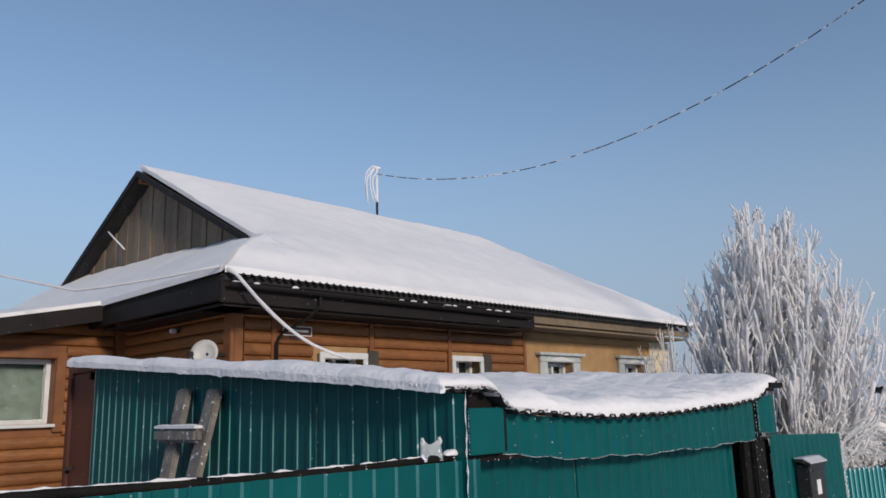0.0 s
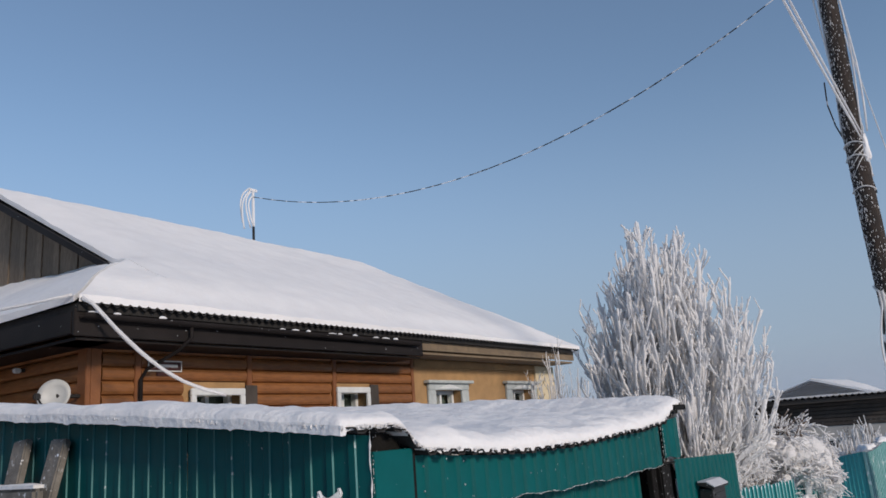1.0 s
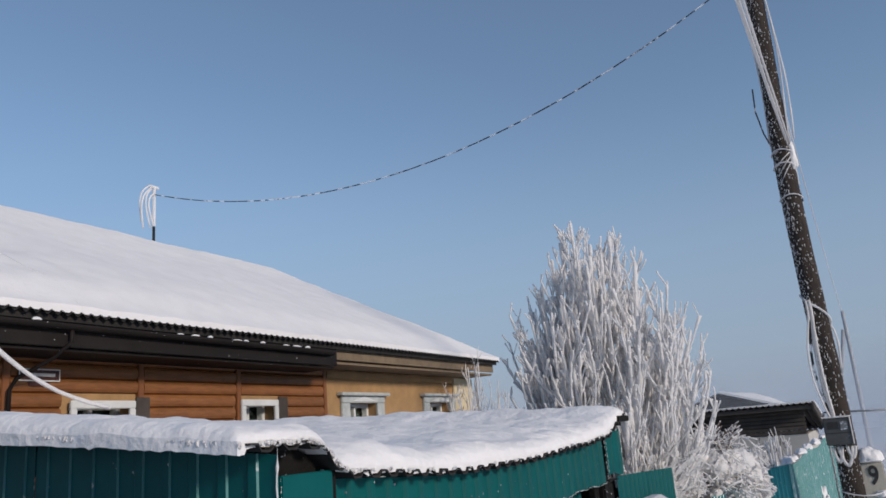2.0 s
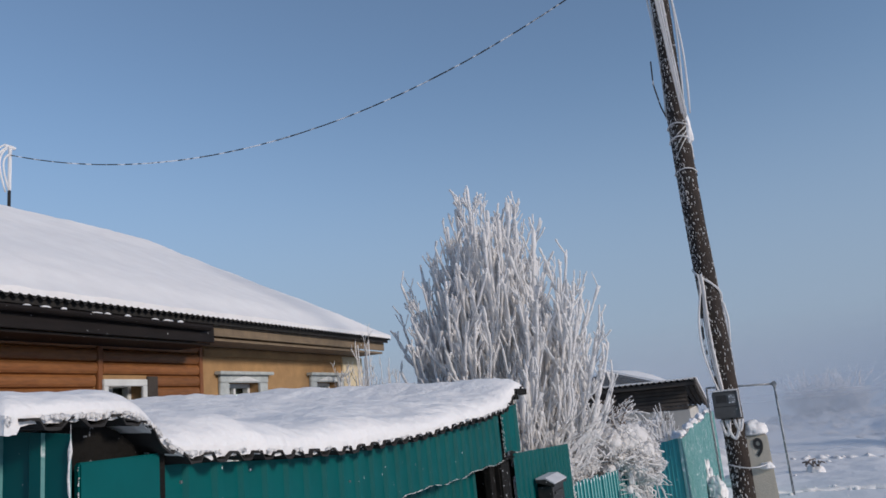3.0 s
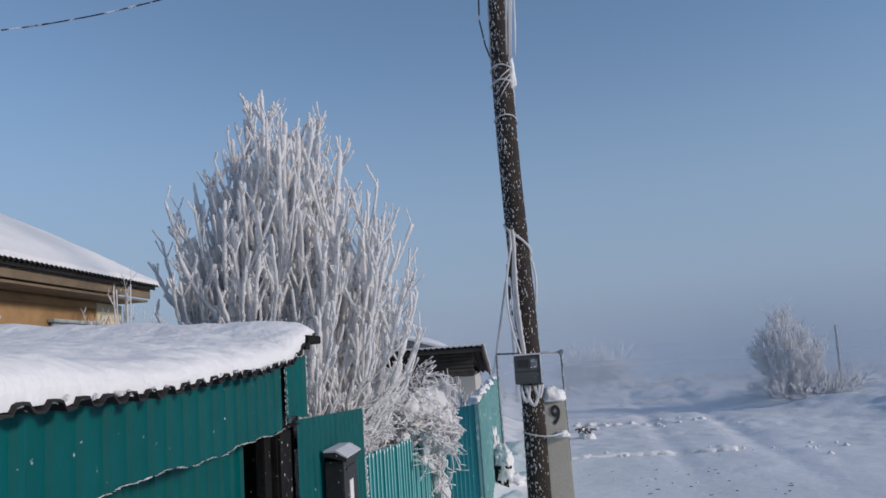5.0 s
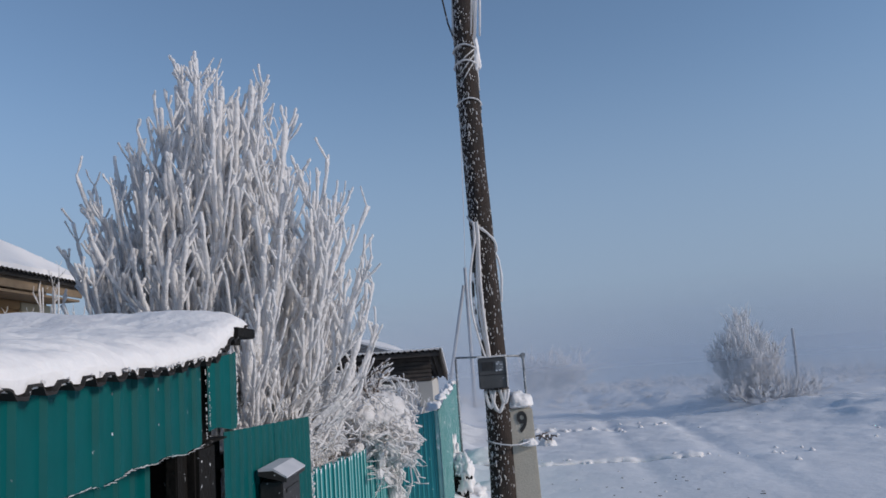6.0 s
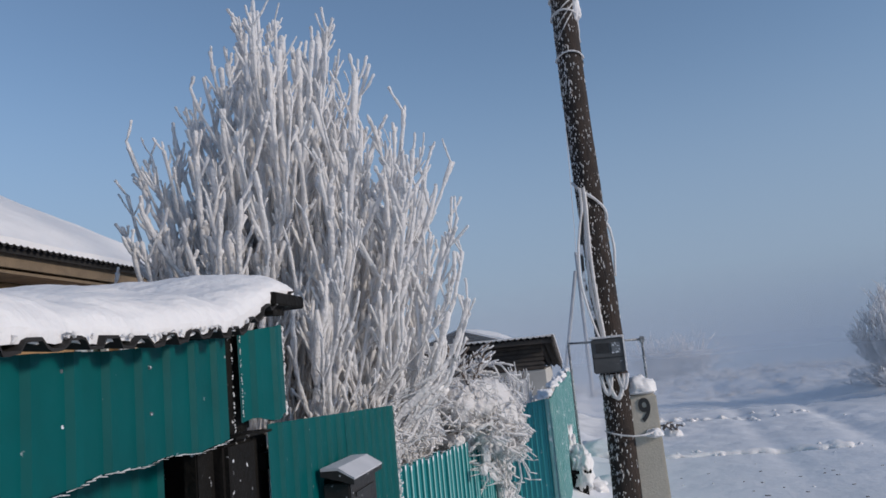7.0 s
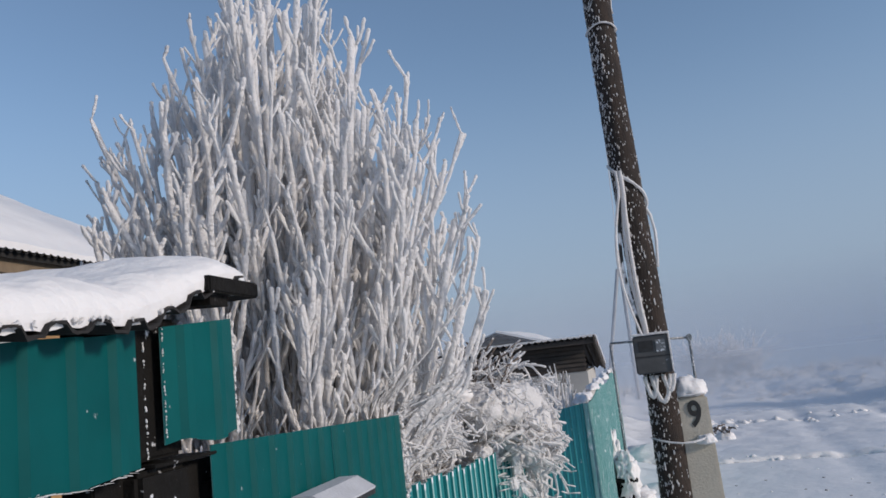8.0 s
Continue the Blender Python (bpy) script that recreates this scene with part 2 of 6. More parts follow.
class Pile:
    """Gathers many small pieces into one mesh."""

    def __init__(self):
        self.v, self.f = [], []

    def add(self, v, f):
        o = len(self.v)
        self.v.extend(v)
        self.f.extend(tuple(i + o for i in q) for q in f)

    def make(self, name, material, parent=None, label="", smooth=True):
        return raw(name, self.v, self.f, material, parent, label, smooth)


def sag(a, b, drop, n=14):
    a, b = Vector(a), Vector(b)
    return [a.lerp(b, i / n) - Vector((0, 0, drop * 4 * (i / n) * (1 - i / n))) for i in range(n + 1)]


def sheet(name, u0, u1, top, bottom, place, parent, material=("teal", "teal_glint_rime"), pitch=0.115, depth=0.012, label="", rows=1,
          pale_every=1, flat=0.58, lip=0.10):
    """A profiled steel sheet with upright ribs. top, bottom: heights as functions of u; place(u, out, z) gives the point."""
    cols = []
    k0, k1 = math.floor(u0 / pitch), math.ceil(u1 / pitch)
    for k in range(k0, k1 + 1):
        b = k * pitch
        for f, d, s in ((0.0, 0, 0), (flat, 0, 1), (flat + lip, depth, 0), (flat + 0.30, depth, 0), (flat + 0.38, 0, 0)):
            cols.append((b + f * pitch, d, s, k))
    cols = [c for c in cols if u0 < c[0] < u1]
    cols = [(u0, 0, 0, k0)] + cols + [(u1, 0, 0, k1)]
    verts, faces, index = [], [], []
    n = len(cols)
    for layer in (0.0, -0.003):
        for u, d, s, k in cols:
            for r in range(rows + 1):
                z = bottom(u) + (top(u) - bottom(u)) * r / rows
                verts.append(place(u, d + layer, z))
    w = rows + 1

    def vid(layer, i, r):
        return layer * n * w + i * w + r

    for i in range(n - 1):
        # one flank of a rib takes the paler colour, as if catching sun
        rime = 1 if cols[i][2] and cols[i][3] % pale_every == 0 else 0
        for r in range(rows):
            faces.append((vid(0, i, r), vid(0, i + 1, r), vid(0, i + 1, r + 1), vid(0, i, r + 1)))
            index.append(rime)
            faces.append((vid(1, i, r), vid(1, i, r + 1), vid(1, i + 1, r + 1), vid(1, i + 1, r)))
            index.append(0)
        faces.append((vid(0, i, rows), vid(0, i + 1, rows), vid(1, i + 1, rows), vid(1, i, rows)))
        index.append(1)
        faces.append((vid(0, i, 0), vid(1, i, 0), vid(1, i + 1, 0), vid(0, i + 1, 0)))
        index.append(1)
    for i in (0, n - 1):
        for r in range(rows):
            faces.append((vid(0, i, r), vid(0, i, r + 1), vid(1, i, r + 1), vid(1, i, r)))
            index.append(1)
    return raw(name, verts, faces, list(material), parent, label, index=index)


def street(u, out, z):
    """Along the street fence: u is y, outwards is +x."""
    return (FENCE_X + out, u, z)


def lump(x, y, s=1.0, seed=0.0):
    return noise.fractal(Vector((x * s + seed, y * s - seed, seed * 0.7)), 0.9, 2.1, 4)


def snow_slab(name, us, vs, ground, thick, label, edge=0.12, rough=0.03, rough_scale=2.5, seed=1.0, kind="stuff", fringe=0.0, rim=0.15, foot=None, fine=0.0, slope=0.0):
    """A blanket of snow over the surface ground(u, v) -> (x, y, z), rounded towards its rim."""
    nu, nv = len(us), len(vs)
    verts, faces = [], []
    for u in us:
        for v in vs:
            x, y, z = ground(u, v)
            e = min(u - us[0], us[-1] - u, v - vs[0], vs[-1] - v)
            e = max(0.0, min(1.0, e / edge))
            body = math.sqrt(1 - (1 - e) ** 2)
            if slope:
                body *= 0.72 + 0.28 * math.sqrt(1 - (1 - max(0.0, min(1.0, (us[-1] - u) / slope))) ** 2)
            th = thick(x, y) if callable(thick) else thick
            h = th * (rim + (1 - rim) * body) + min(1.0, th / 0.09) * (rough * lump(x, y, rough_scale, seed) * (0.35 + 0.65 * body) + fine * lump(x, y, 13.0, seed + 3))
            verts.append((x, y, z + max(0.012, h)))
    low = len(verts)
    for u in us:
        for v in vs:
            x, y, z = ground(u, v)
            e = min(u - us[0], us[-1] - u, v - vs[0], vs[-1] - v)
            d = fringe * max(0.0, lump(x * 3, y * 3, 7.0, seed + 5)) if e < 1e-6 else 0.0
            verts.append((x, y, (foot(x, y) if foot else z) - 0.004 - d))
    for i in range(nu - 1):
        for j in range(nv - 1):
            a = i * nv + j
            faces.append((a, a + nv, a + nv + 1, a + 1))
            faces.append((low + a, low + a + 1, low + a + nv + 1, low + a + nv))
    loop = [i * nv for i in range(nu)] + [(nu - 1) * nv + j for j in range(1, nv)] + [i * nv + nv - 1 for i in range(nu - 2, -1, -1)] + [j for j in range(nv - 2, 0, -1)]
    for a, b in zip(loop, loop[1:] + loop[:1]):
        faces.append((a, b, low + b, low + a))
    if fine:
        for k, p in enumerate(verts):
            p = Vector(p)
            d = noise.noise_vector(p * 7.0) * 0.010 + noise.noise_vector(p * 26.0) * 0.003
            verts[k] = tuple(p + d * (1.0 if k < low else 0.5))
    ob = raw(name, verts, faces, "snow", smooth=True)
    ob.data.set_sharp_from_angle(angle=radians(50))
    return tagged(ob, label, "snow", kind=kind)


def steps(a, b, n):
    return [a + (b - a) * i / n for i in range(n + 1)]


def snow_heap(name, centre, size, label, seed, material="snow", rugged=0.0, fine=4):
    """A lumpy heap of snow: a domed, uneven cap."""
    bm = bmesh.new()
    bmesh.ops.create_icosphere(bm, subdivisions=fine, radius=1.0)
    for v in bm.verts:
        p = v.co.copy()
        k = 1 + 0.22 * noise.fractal(p * 1.6 + Vector((seed, 0, 0)), 0.9, 2.0, 4)
        if rugged:
            k += rugged * (noise.fractal(p * 4.5 + Vector((0, seed, 0)), 0.8, 2.1, 4) - 0.1)
        z = p.z * k
        if z < 0 and not rugged:
            z *= 0.25
        v.co = Vector((p.x * k * size[0], p.y * k * size[1], z * size[2]))
    ob = part(name, bm, material, smooth=True)
    ob.location = centre
    return tagged(ob, label, "snow", kind="stuff")


# ---- ground ----
FENCE_X = -2.2


def road_z(y):
    """The street falls gently away past the gate and then lies flat."""
    t = max(0.0, min(1.0, (y + 2.0) / 15.0))
    return 0.10 - 0.36 * t * t * (3 - 2 * t)


def relief(x, y):
    far = max(0.0, min(1.0, (y - 11.0) / 8.0))
    h = 0.045 * lump(x, y, 0.5, 3.0) * far + 0.022 * lump(x, y, 4.5, 31.0) * far
    # ploughed bank slanting across the field
    d = ((x - 4.5) * 11.0 + (y - 27.0) * 4.5) / 11.9
    h += 0.38 * max(0.0, min(1.0, (d + 1.2) / 2.4)) ** 1.3 * max(0.0, min(1.0, (y - 12.0) / 5.0)) * (0.8 + 0.35 * lump(x, y, 0.6, 6.0))
    h += 0.03 * lump(x, y, 2.6, 12.0) * far + 0.06 * max(0.0, lump(x, y, 1.3, 17.0) - 0.25) * far
    h -= 0.06 * math.exp(-((x - 1.4 - 0.10 * (y - 15)) / 0.22) ** 2) * far
    h -= 0.06 * math.exp(-((x - 3.0 - 0.10 * (y - 15)) / 0.22) ** 2) * far
    # banked snow along the foot of the fence
    h += 0.22 * math.exp(-((x + 1.75) / 0.45) ** 2) * max(0.0, min(1.0, (y - 8.0) / 3.0)) * (0.8 + 0.7 * lump(x, y, 1.6, 4.0))
    return h


def ground_z(x, y):
    return road_z(y) + relief(x, y)


def axis(fine0, fine1, step, far0, far1):
    a, s = [], step
    p = fine0
    while p > far0:
        s *= 1.22
        p -= s
        a.append(max(p, far0))
    a = a[::-1]
    n = int((fine1 - fine0) / step)
    a += [fine0 + i * step for i in range(n + 1)]
    p, s = a[-1], step
    while p < far1:
        s *= 1.22
        p += s
        a.append(min(p, far1))
    return a


gx, gy = axis(-4.0, 12.0, 0.14, -900.0, 900.0), axis(8.0, 34.0, 0.14, -900.0, 1500.0)
gv = [(x, y, ground_z(x, y)) for x in gx for y in gy]
gn = len(gy)
gf = [(i * gn + j, (i + 1) * gn + j, (i + 1) * gn + j + 1, i * gn + j + 1) for i in range(len(gx) - 1) for j in range(gn - 1)]
tagged(raw("ground", gv, gf, "snow_field", smooth=True), "snow-covered street and open field with ruts", "ground", kind="structure")

# ---- house ----
WALL_X, SIDE_Y, END_Y, WING_X = -7.2, 4.28, 13.75, -9.9
LIFT = 0.10                                    # the house floor over the street
EAVE_X, EAVE_Z, RIDGE_X, RIDGE_Z = -6.6, 2.965, -11.4, 5.40
SKIRT_Y, GABLE_Y, ROOF_END = 3.82, 5.48, 13.75
RIDGE_END = 13.05
SLOPE = (RIDGE_Z - EAVE_Z) / (EAVE_X - RIDGE_X)
FLOOR_Z = -0.1
house = thing("house", "single-storey log-clad house under a snowy roof", "house", at=(WALL_X, 9.0, LIFT))


def front_z(x):
    return EAVE_Z + (EAVE_X - x) * SLOPE if x > RIDGE_X else RIDGE_Z - (RIDGE_X - x) * SLOPE


def wall_boxes(y0, y1, z0, z1, x0, x1, holes, along="y"):
    """A wall with openings, as one bmesh of butted blocks."""
    bm = bmesh.new()
    cuts = sorted({y0, y1, *[h[0] for h in holes], *[h[1] for h in holes]})
    for a, b in zip(cuts, cuts[1:]):
        hole = next((h for h in holes if h[0] <= a + 1e-6 and b <= h[1] + 1e-6), None)
        spans = [(z0, z1)] if not hole else [(z0, hole[2]), (hole[3], z1)]
        for c, d in spans:
            if along == "y":
                box(bm, (x0, a, c), (x1, b, d))
            else:
                box(bm, (a, x0, c), (b, x1, d))
    return bm


def log_profile(h, r=0.036):
    """Section of a half-log cladding board: (out, up)."""
    pts = [(-0.012, 0.0)]
    for i in range(7):
        w = math.pi * i / 6
        pts.append((r * math.sin(w) ** 0.8, 0.004 + (h - 0.008) * (1 - math.cos(w)) / 2))
    pts.append((-0.012, h))
    return pts


LOG_MESH = {}


def log_board(length, h, place, parent):
    """One half-log board; alike boards share their mesh. place: its pose, x along, y outwards."""
    key = (round(length, 3), round(h, 3))
    if key not in LOG_MESH:
        pr = log_profile(h)
        n = len(pr)
        v = [(0.0015, o, z) for o, z in pr] + [(length - 0.0015, o, z) for o, z in pr]
        f = [(i, (i + 1) % n, n + (i + 1) % n, n + i) for i in range(n)] + [tuple(range(n))[::-1], tuple(range(n, 2 * n))]
        me = bpy.data.meshes.new("board")
        me.from_pydata(v, [], f)
        me.materials.append(M["log"])
        LOG_MESH[key] = me
    ob = new("board", LOG_MESH[key])
    ob.matrix_basis = place
    ob.parent = parent
    return ob


def clad(spans, z0, z1, holes, pose_of, parent, h=0.1365):
    """Rows of boards over each span, cut at the openings."""
    k = 0
    z = z0
    while z + h <= z1 + 1e-6:
        for a, b in spans:
            segs = [(a, b)]
            for p, q, c, d in holes:
                if z + h > c and z < d:
                    segs = [s for sa, sb in segs for s in ((sa, min(sb, p)), (max(sa, q), sb)) if s[1] - s[0] > 0.05]
            for sa, sb in segs:
                log_board(sb - sa, h, pose_of(sa, sb, z), parent)
        z += h
        k += 1


HOUSE_AT = Vector((WALL_X, 9.0, 0))


def hp(name, bm, material, label="", parent=None, smooth=False):
    """A part of the house, built in world places."""
    bmesh.ops.translate(bm, verts=bm.verts, vec=-HOUSE_AT)
    return part(name, bm, material, parent or house, label, smooth)


def hraw(name, v, f, material, label="", parent=None, smooth=False):
    return raw(name, [tuple(Vector(p) - HOUSE_AT) for p in v], f, material, parent or house, label, smooth)


def htube(name, pts, r, material, label="", parent=None, sides=8):
    v, f = tube_data(pts, r, sides)
    return hraw(name, v, f, material, label, parent, True)


front_holes = [(5.42, 6.10, 1.05, 2.26), (7.66, 8.26, 1.05, 2.28), (9.86, 10.56, 1.05, 2.26), (12.16, 12.86, 1.05, 2.27)]
wing_holes = [(1.95, 3.44, 1.54, 2.32)]
wall_f = hp("wall", wall_boxes(SIDE_Y, END_Y, FLOOR_Z, 2.90, WALL_X - 0.25, WALL_X, front_holes), "ochre", "ochre plaster wall with log cladding on one half")
wall_s = hp("wall", wall_boxes(WING_X, WALL_X - 0.25, FLOOR_Z, 2.86, SIDE_Y, SIDE_Y + 0.25, [], "x"), "log_trim", "side wall clad in varnished half-logs")
wall_w = hp("wall", wall_boxes(-4.0, SIDE_Y, FLOOR_Z, 2.80, WING_X - 0.25, WING_X, wing_holes), "log_trim", "wing wall clad in varnished half-logs")
hp("wall", boxed((-16.4, END_Y - 0.25, FLOOR_Z), (WALL_X - 0.25, END_Y, 2.86)), "ochre", "plain end wall")
hp("wall", boxed((-16.4, -4.0, FLOOR_Z), (-16.15, END_Y - 0.25, 2.80)), "ochre", "plain back wall")
hp("wall", boxed((-16.15, -4.0, FLOOR_Z), (WING_X - 0.25, -3.75, 2.0)), "ochre", "plain wing end wall")

clad([(4.40, 4.74), (4.82, 6.17), (6.25, 7.58), (7.66, 9.24)], 0.30, 2.80, [(a - 0.10, b + 0.10, c - 0.1, d + 0.02) for a, b, c, d in front_holes[:2]],
     lambda a, b, z: Matrix.Translation(Vector((WALL_X + 0.012, b, z)) - HOUSE_AT) @ pose(0, 0, 0, 0, 0, -90), wall_f)
clad([(0.0, WALL_X - WING_X - 0.16)], 0.30, 2.84, [], lambda a, b, z: Matrix.Translation(Vector((WING_X + 0.14 + b, SIDE_Y - 0.012, z)) - HOUSE_AT) @ pose(0, 0, 0, 0, 0, 180), wall_s)
clad([(-3.9, -0.6), (-0.6, 4.13)], 0.30, 2.78, [(1.83, 3.56, 1.44, 2.40)],
     lambda a, b, z: Matrix.Translation(Vector((WING_X + 0.012, b, z)) - HOUSE_AT) @ pose(0, 0, 0, 0, 0, -90), wall_w)
for y in (4.33, 4.78, 6.21, 7.62, 9.28):
    w = 0.055 if y == 4.33 else 0.036
    hp("cladding_strip", boxed((WALL_X + 0.002, y - w, 0.28), (WALL_X + 0.05, y + w, 2.82), 0.006), "log_trim")
hp("cladding_strip", boxed((WALL_X - 0.10, SIDE_Y - 0.05, 0.28), (WALL_X + 0.05, SIDE_Y - 0.004, 2.82), 0.006), "log_trim")
hp("cladding_strip", boxed((WING_X + 0.002, SIDE_Y - 0.13, 0.28), (WING_X + 0.12, SIDE_Y - 0.012, 2.82), 0.006), "log_trim")
hp("corner_board", boxed((WALL_X + 0.003, END_Y - 0.70, 0.2), (WALL_X + 0.045, END_Y + 0.03, 2.70), 0.008), "cream", "cream-painted corner board")



def window(a, b, c, d, x, name_label, carved=False, mullions=1, surround=0.08, mat_frame="white_paint"):
    """A window in a wall that faces +x: a-b along y, c-d in height."""
    win = hp("window", boxed((x - 0.20, a, c), (x - 0.17, b, d)), "glass", name_label)
    win.visible_shadow = False
    bm = bmesh.new()
    t = 0.055
    for lo, hi in (((x - 0.23, a, c), (x - 0.13, a + t, d)), ((x - 0.23, b - t, c), (x - 0.13, b, d)), ((x - 0.23, a + t, d - t), (x - 0.13, b - t, d)), ((x - 0.23, a + t, c), (x - 0.13, b - t, c + t))):
        box(bm, lo, hi, 0.006)
    hp("window_frame", bm, mat_frame, "white window frame", win)
    for k in range(mullions):
        y = a + (b - a) * (k + 1) / (mullions + 1)
        hp("mullion", boxed((x - 0.225, y - 0.025, c + t), (x - 0.135, y + 0.025, d - t), 0.005), mat_frame, "", win)
    bm = bmesh.new()
    box(bm, (x - 0.12, a - 0.02, c - 0.04), (x + 0.09, b + 0.02, c - 0.002), 0.006)
    hp("window_sill", bm, mat_frame, "", win)
    # sheet added behind the glass; its dark colour gives the room's dimness
    hp("curtain", boxed((x - 0.30, a - 0.05, c - 0.05), (x - 0.29, b + 0.05, d + 0.05)), "frosted_pane", "dark sheet painted as the dim room behind the pane", win)
    if not carved and mullions:
        for lo, hi in (((x + 0.052, a - 0.03, d - 0.06), (x + 0.085, b + 0.02, d + 0.015)), ((x + 0.052, a - 0.03, c), (x + 0.085, a + 0.04, d - 0.061)), ((x + 0.052, b - 0.05, c), (x + 0.085, b + 0.02, d - 0.061))):
            hp("casing", boxed(lo, hi, 0.006), mat_frame, "white plastic casing", win)
        hp("shutter", boxed((x + 0.052, b + 0.03, c), (x + 0.075, b + 0.20, d + 0.05), 0.004), "shed_wood", "dark shutter board", win)
    if carved:
        for lo, hi in (((x + 0.003, a - surround, c - 0.1), (x + 0.04, a, d)), ((x + 0.003, b, c - 0.1), (x + 0.04, b + surround, d)), ((x + 0.003, a - surround, d), (x + 0.05, b + surround, d + 0.10))):
            hp("casing", boxed(lo, hi, 0.008), "blue_white", "pale blue carved casing", win)
        hp("casing", boxed((x + 0.004, a - surround - 0.07, d + 0.10), (x + 0.11, b + surround + 0.07, d + 0.145), 0.008), "blue_white", "", win)
        bm = bmesh.new()
        vs = [bm.verts.new((x + o, y, z)) for o in (0.01, 0.055) for y, z in ((a + 0.02, d + 0.02), (b - 0.02, d + 0.02), ((a + b) / 2, d + 0.095))]
        bm.faces.new(vs[:3]), bm.faces.new(vs[3:][::-1])
        for i in range(3):
            bm.faces.new((vs[i], vs[(i + 1) % 3], vs[3 + (i + 1) % 3], vs[3 + i]))
        hp("pediment", bm, "white_paint", "", win)
    return win


window(*front_holes[0], WALL_X, "white plastic window low in the log wall", mullions=1)
window(*front_holes[1], WALL_X, "white plastic window low in the log wall", mullions=1)
window(*front_holes[2], WALL_X, "wooden window in pale carved casing", carved=True, surround=0.20)
window(*front_holes[3], WALL_X, "wooden window in pale carved casing", carved=True, surround=0.20)
window(*wing_holes[0], WING_X, "wide white plastic window in the wing", mullions=0)
for lo, hi in (((WING_X + 0.002, 3.445, 1.44), (WING_X + 0.05, 3.56, 2.40)), ((WING_X + 0.002, 1.83, 2.325), (WING_X + 0.05, 3.445, 2.40))):
    hp("casing", boxed(lo, hi, 0.006), "log_trim", "dark brown window casing")

# roof: two main slopes behind a gable that is set back over a skirt slope
ROOF_T = 0.07


def slab(points, t=ROOF_T):
    """A thick plate over a flat outline."""
    bm = bmesh.new()
    top = [bm.verts.new(p) for p in points]
    low = [bm.verts.new((p[0], p[1], p[2] - t)) for p in points]
    bm.faces.new(top), bm.faces.new(low[::-1])
    n = len(points)
    for i in range(n):
        bm.faces.new((top[i], low[i], low[(i + 1) % n], top[(i + 1) % n]))
    return bm


GR_X = -8.25                                   # where the gable's foot meets the front slope
HIP_Z = front_z(GR_X)
VERGE = GABLE_Y - 0.42
HV_X = EAVE_X + (GR_X - EAVE_X) * (VERGE - SKIRT_Y) / (GABLE_Y - SKIRT_Y)   # where the verge crosses the hip
BACK_X = 2 * RIDGE_X - EAVE_X
GL_X = 2 * RIDGE_X - GR_X
hp("roof", slab([(EAVE_X, SKIRT_Y, EAVE_Z), (EAVE_X, ROOF_END, EAVE_Z), (RIDGE_X, RIDGE_END, RIDGE_Z), (RIDGE_X, VERGE, RIDGE_Z), (HV_X, VERGE, front_z(HV_X))]), "slate", "dark roof slope under snow")
hp("roof", slab([(RIDGE_X, GABLE_Y - 0.45, RIDGE_Z), (RIDGE_X, RIDGE_END, RIDGE_Z), (BACK_X, ROOF_END, EAVE_Z), (BACK_X, SKIRT_Y, EAVE_Z), (GL_X, GABLE_Y - 0.45, HIP_Z)]), "slate", "dark roof slope under snow")
hp("roof", slab([(EAVE_X, SKIRT_Y, EAVE_Z), (GR_X, GABLE_Y, HIP_Z), (GL_X, GABLE_Y, HIP_Z), (BACK_X, SKIRT_Y, EAVE_Z)]), "slate", "skirt slope below the gable")
WING_LOW = (-3.6, 1.45)
hp("roof", slab([(WING_X + 0.42, SKIRT_Y, EAVE_Z - 0.01), (BACK_X, SKIRT_Y, EAVE_Z - 0.01), (BACK_X, *WING_LOW), (WING_X + 0.42, *WING_LOW)]), "slate", "lean-to wing roof slope")

# gable boards, upright
gable = hp("gable", slab([(GR_X - 0.1, GABLE_Y - 0.16, HIP_Z - 0.1), (RIDGE_X, GABLE_Y - 0.16, RIDGE_Z - 0.16), (GL_X + 0.1, GABLE_Y - 0.16, HIP_Z - 0.1)], 0.04), "grey_wood", "weathered plank gable")
x = GL_X + 0.15
k = 0
while x < GR_X - 0.15:
    w = 0.145
    zt = front_z(x + (0 if x < RIDGE_X else w)) - 0.10
    zb = HIP_Z - 0.35
    if zt - zb > 0.05:
        d = 0.008 * ((k * 7) % 3)
        bm = boxed((x + 0.003, GABLE_Y - 0.22 - d, zb), (x + w - 0.003, GABLE_Y - 0.18, zt), 0.003)
        for q in bm.verts:
            if q.co.z > zb + 0.02:
                q.co.z = front_z(q.co.x) - 0.085
        hp("plank", bm, "grey_wood", "", gable)
    x += w
    k += 1
for sx in (-1, 1):
    foot = HV_X - 0.20 if sx > 0 else GL_X - 0.12
    fz = front_z(foot)
    v = []
    for yy in (GABLE_Y - 0.50, GABLE_Y - 0.45):
        v += [(RIDGE_X, yy, RIDGE_Z + 0.03), (foot, yy, fz + 0.03), (foot, yy, fz - 0.05), (RIDGE_X, yy, RIDGE_Z - 0.07)]
    f = [(0, 1, 2, 3), (4, 7, 6, 5), (0, 4, 5, 1), (1, 5, 6, 2), (2, 6, 7, 3), (3, 7, 4, 0)]
    hraw("bargeboard", v, f, "fascia", "dark grey bargeboard")
hp("soffit", boxed((RIDGE_X - 0.05, GABLE_Y - 0.44, RIDGE_Z - 0.16), (RIDGE_X + 0.05, GABLE_Y + 0.02, RIDGE_Z - 0.085)), "log_trim")
htube("antenna_rod", [(GL_X + 2.2, GABLE_Y - 0.5, HIP_Z + 0.80), (GL_X + 2.52, GABLE_Y - 0.35, HIP_Z + 0.47)], 0.014, "rime", "frosted rod on the gable")

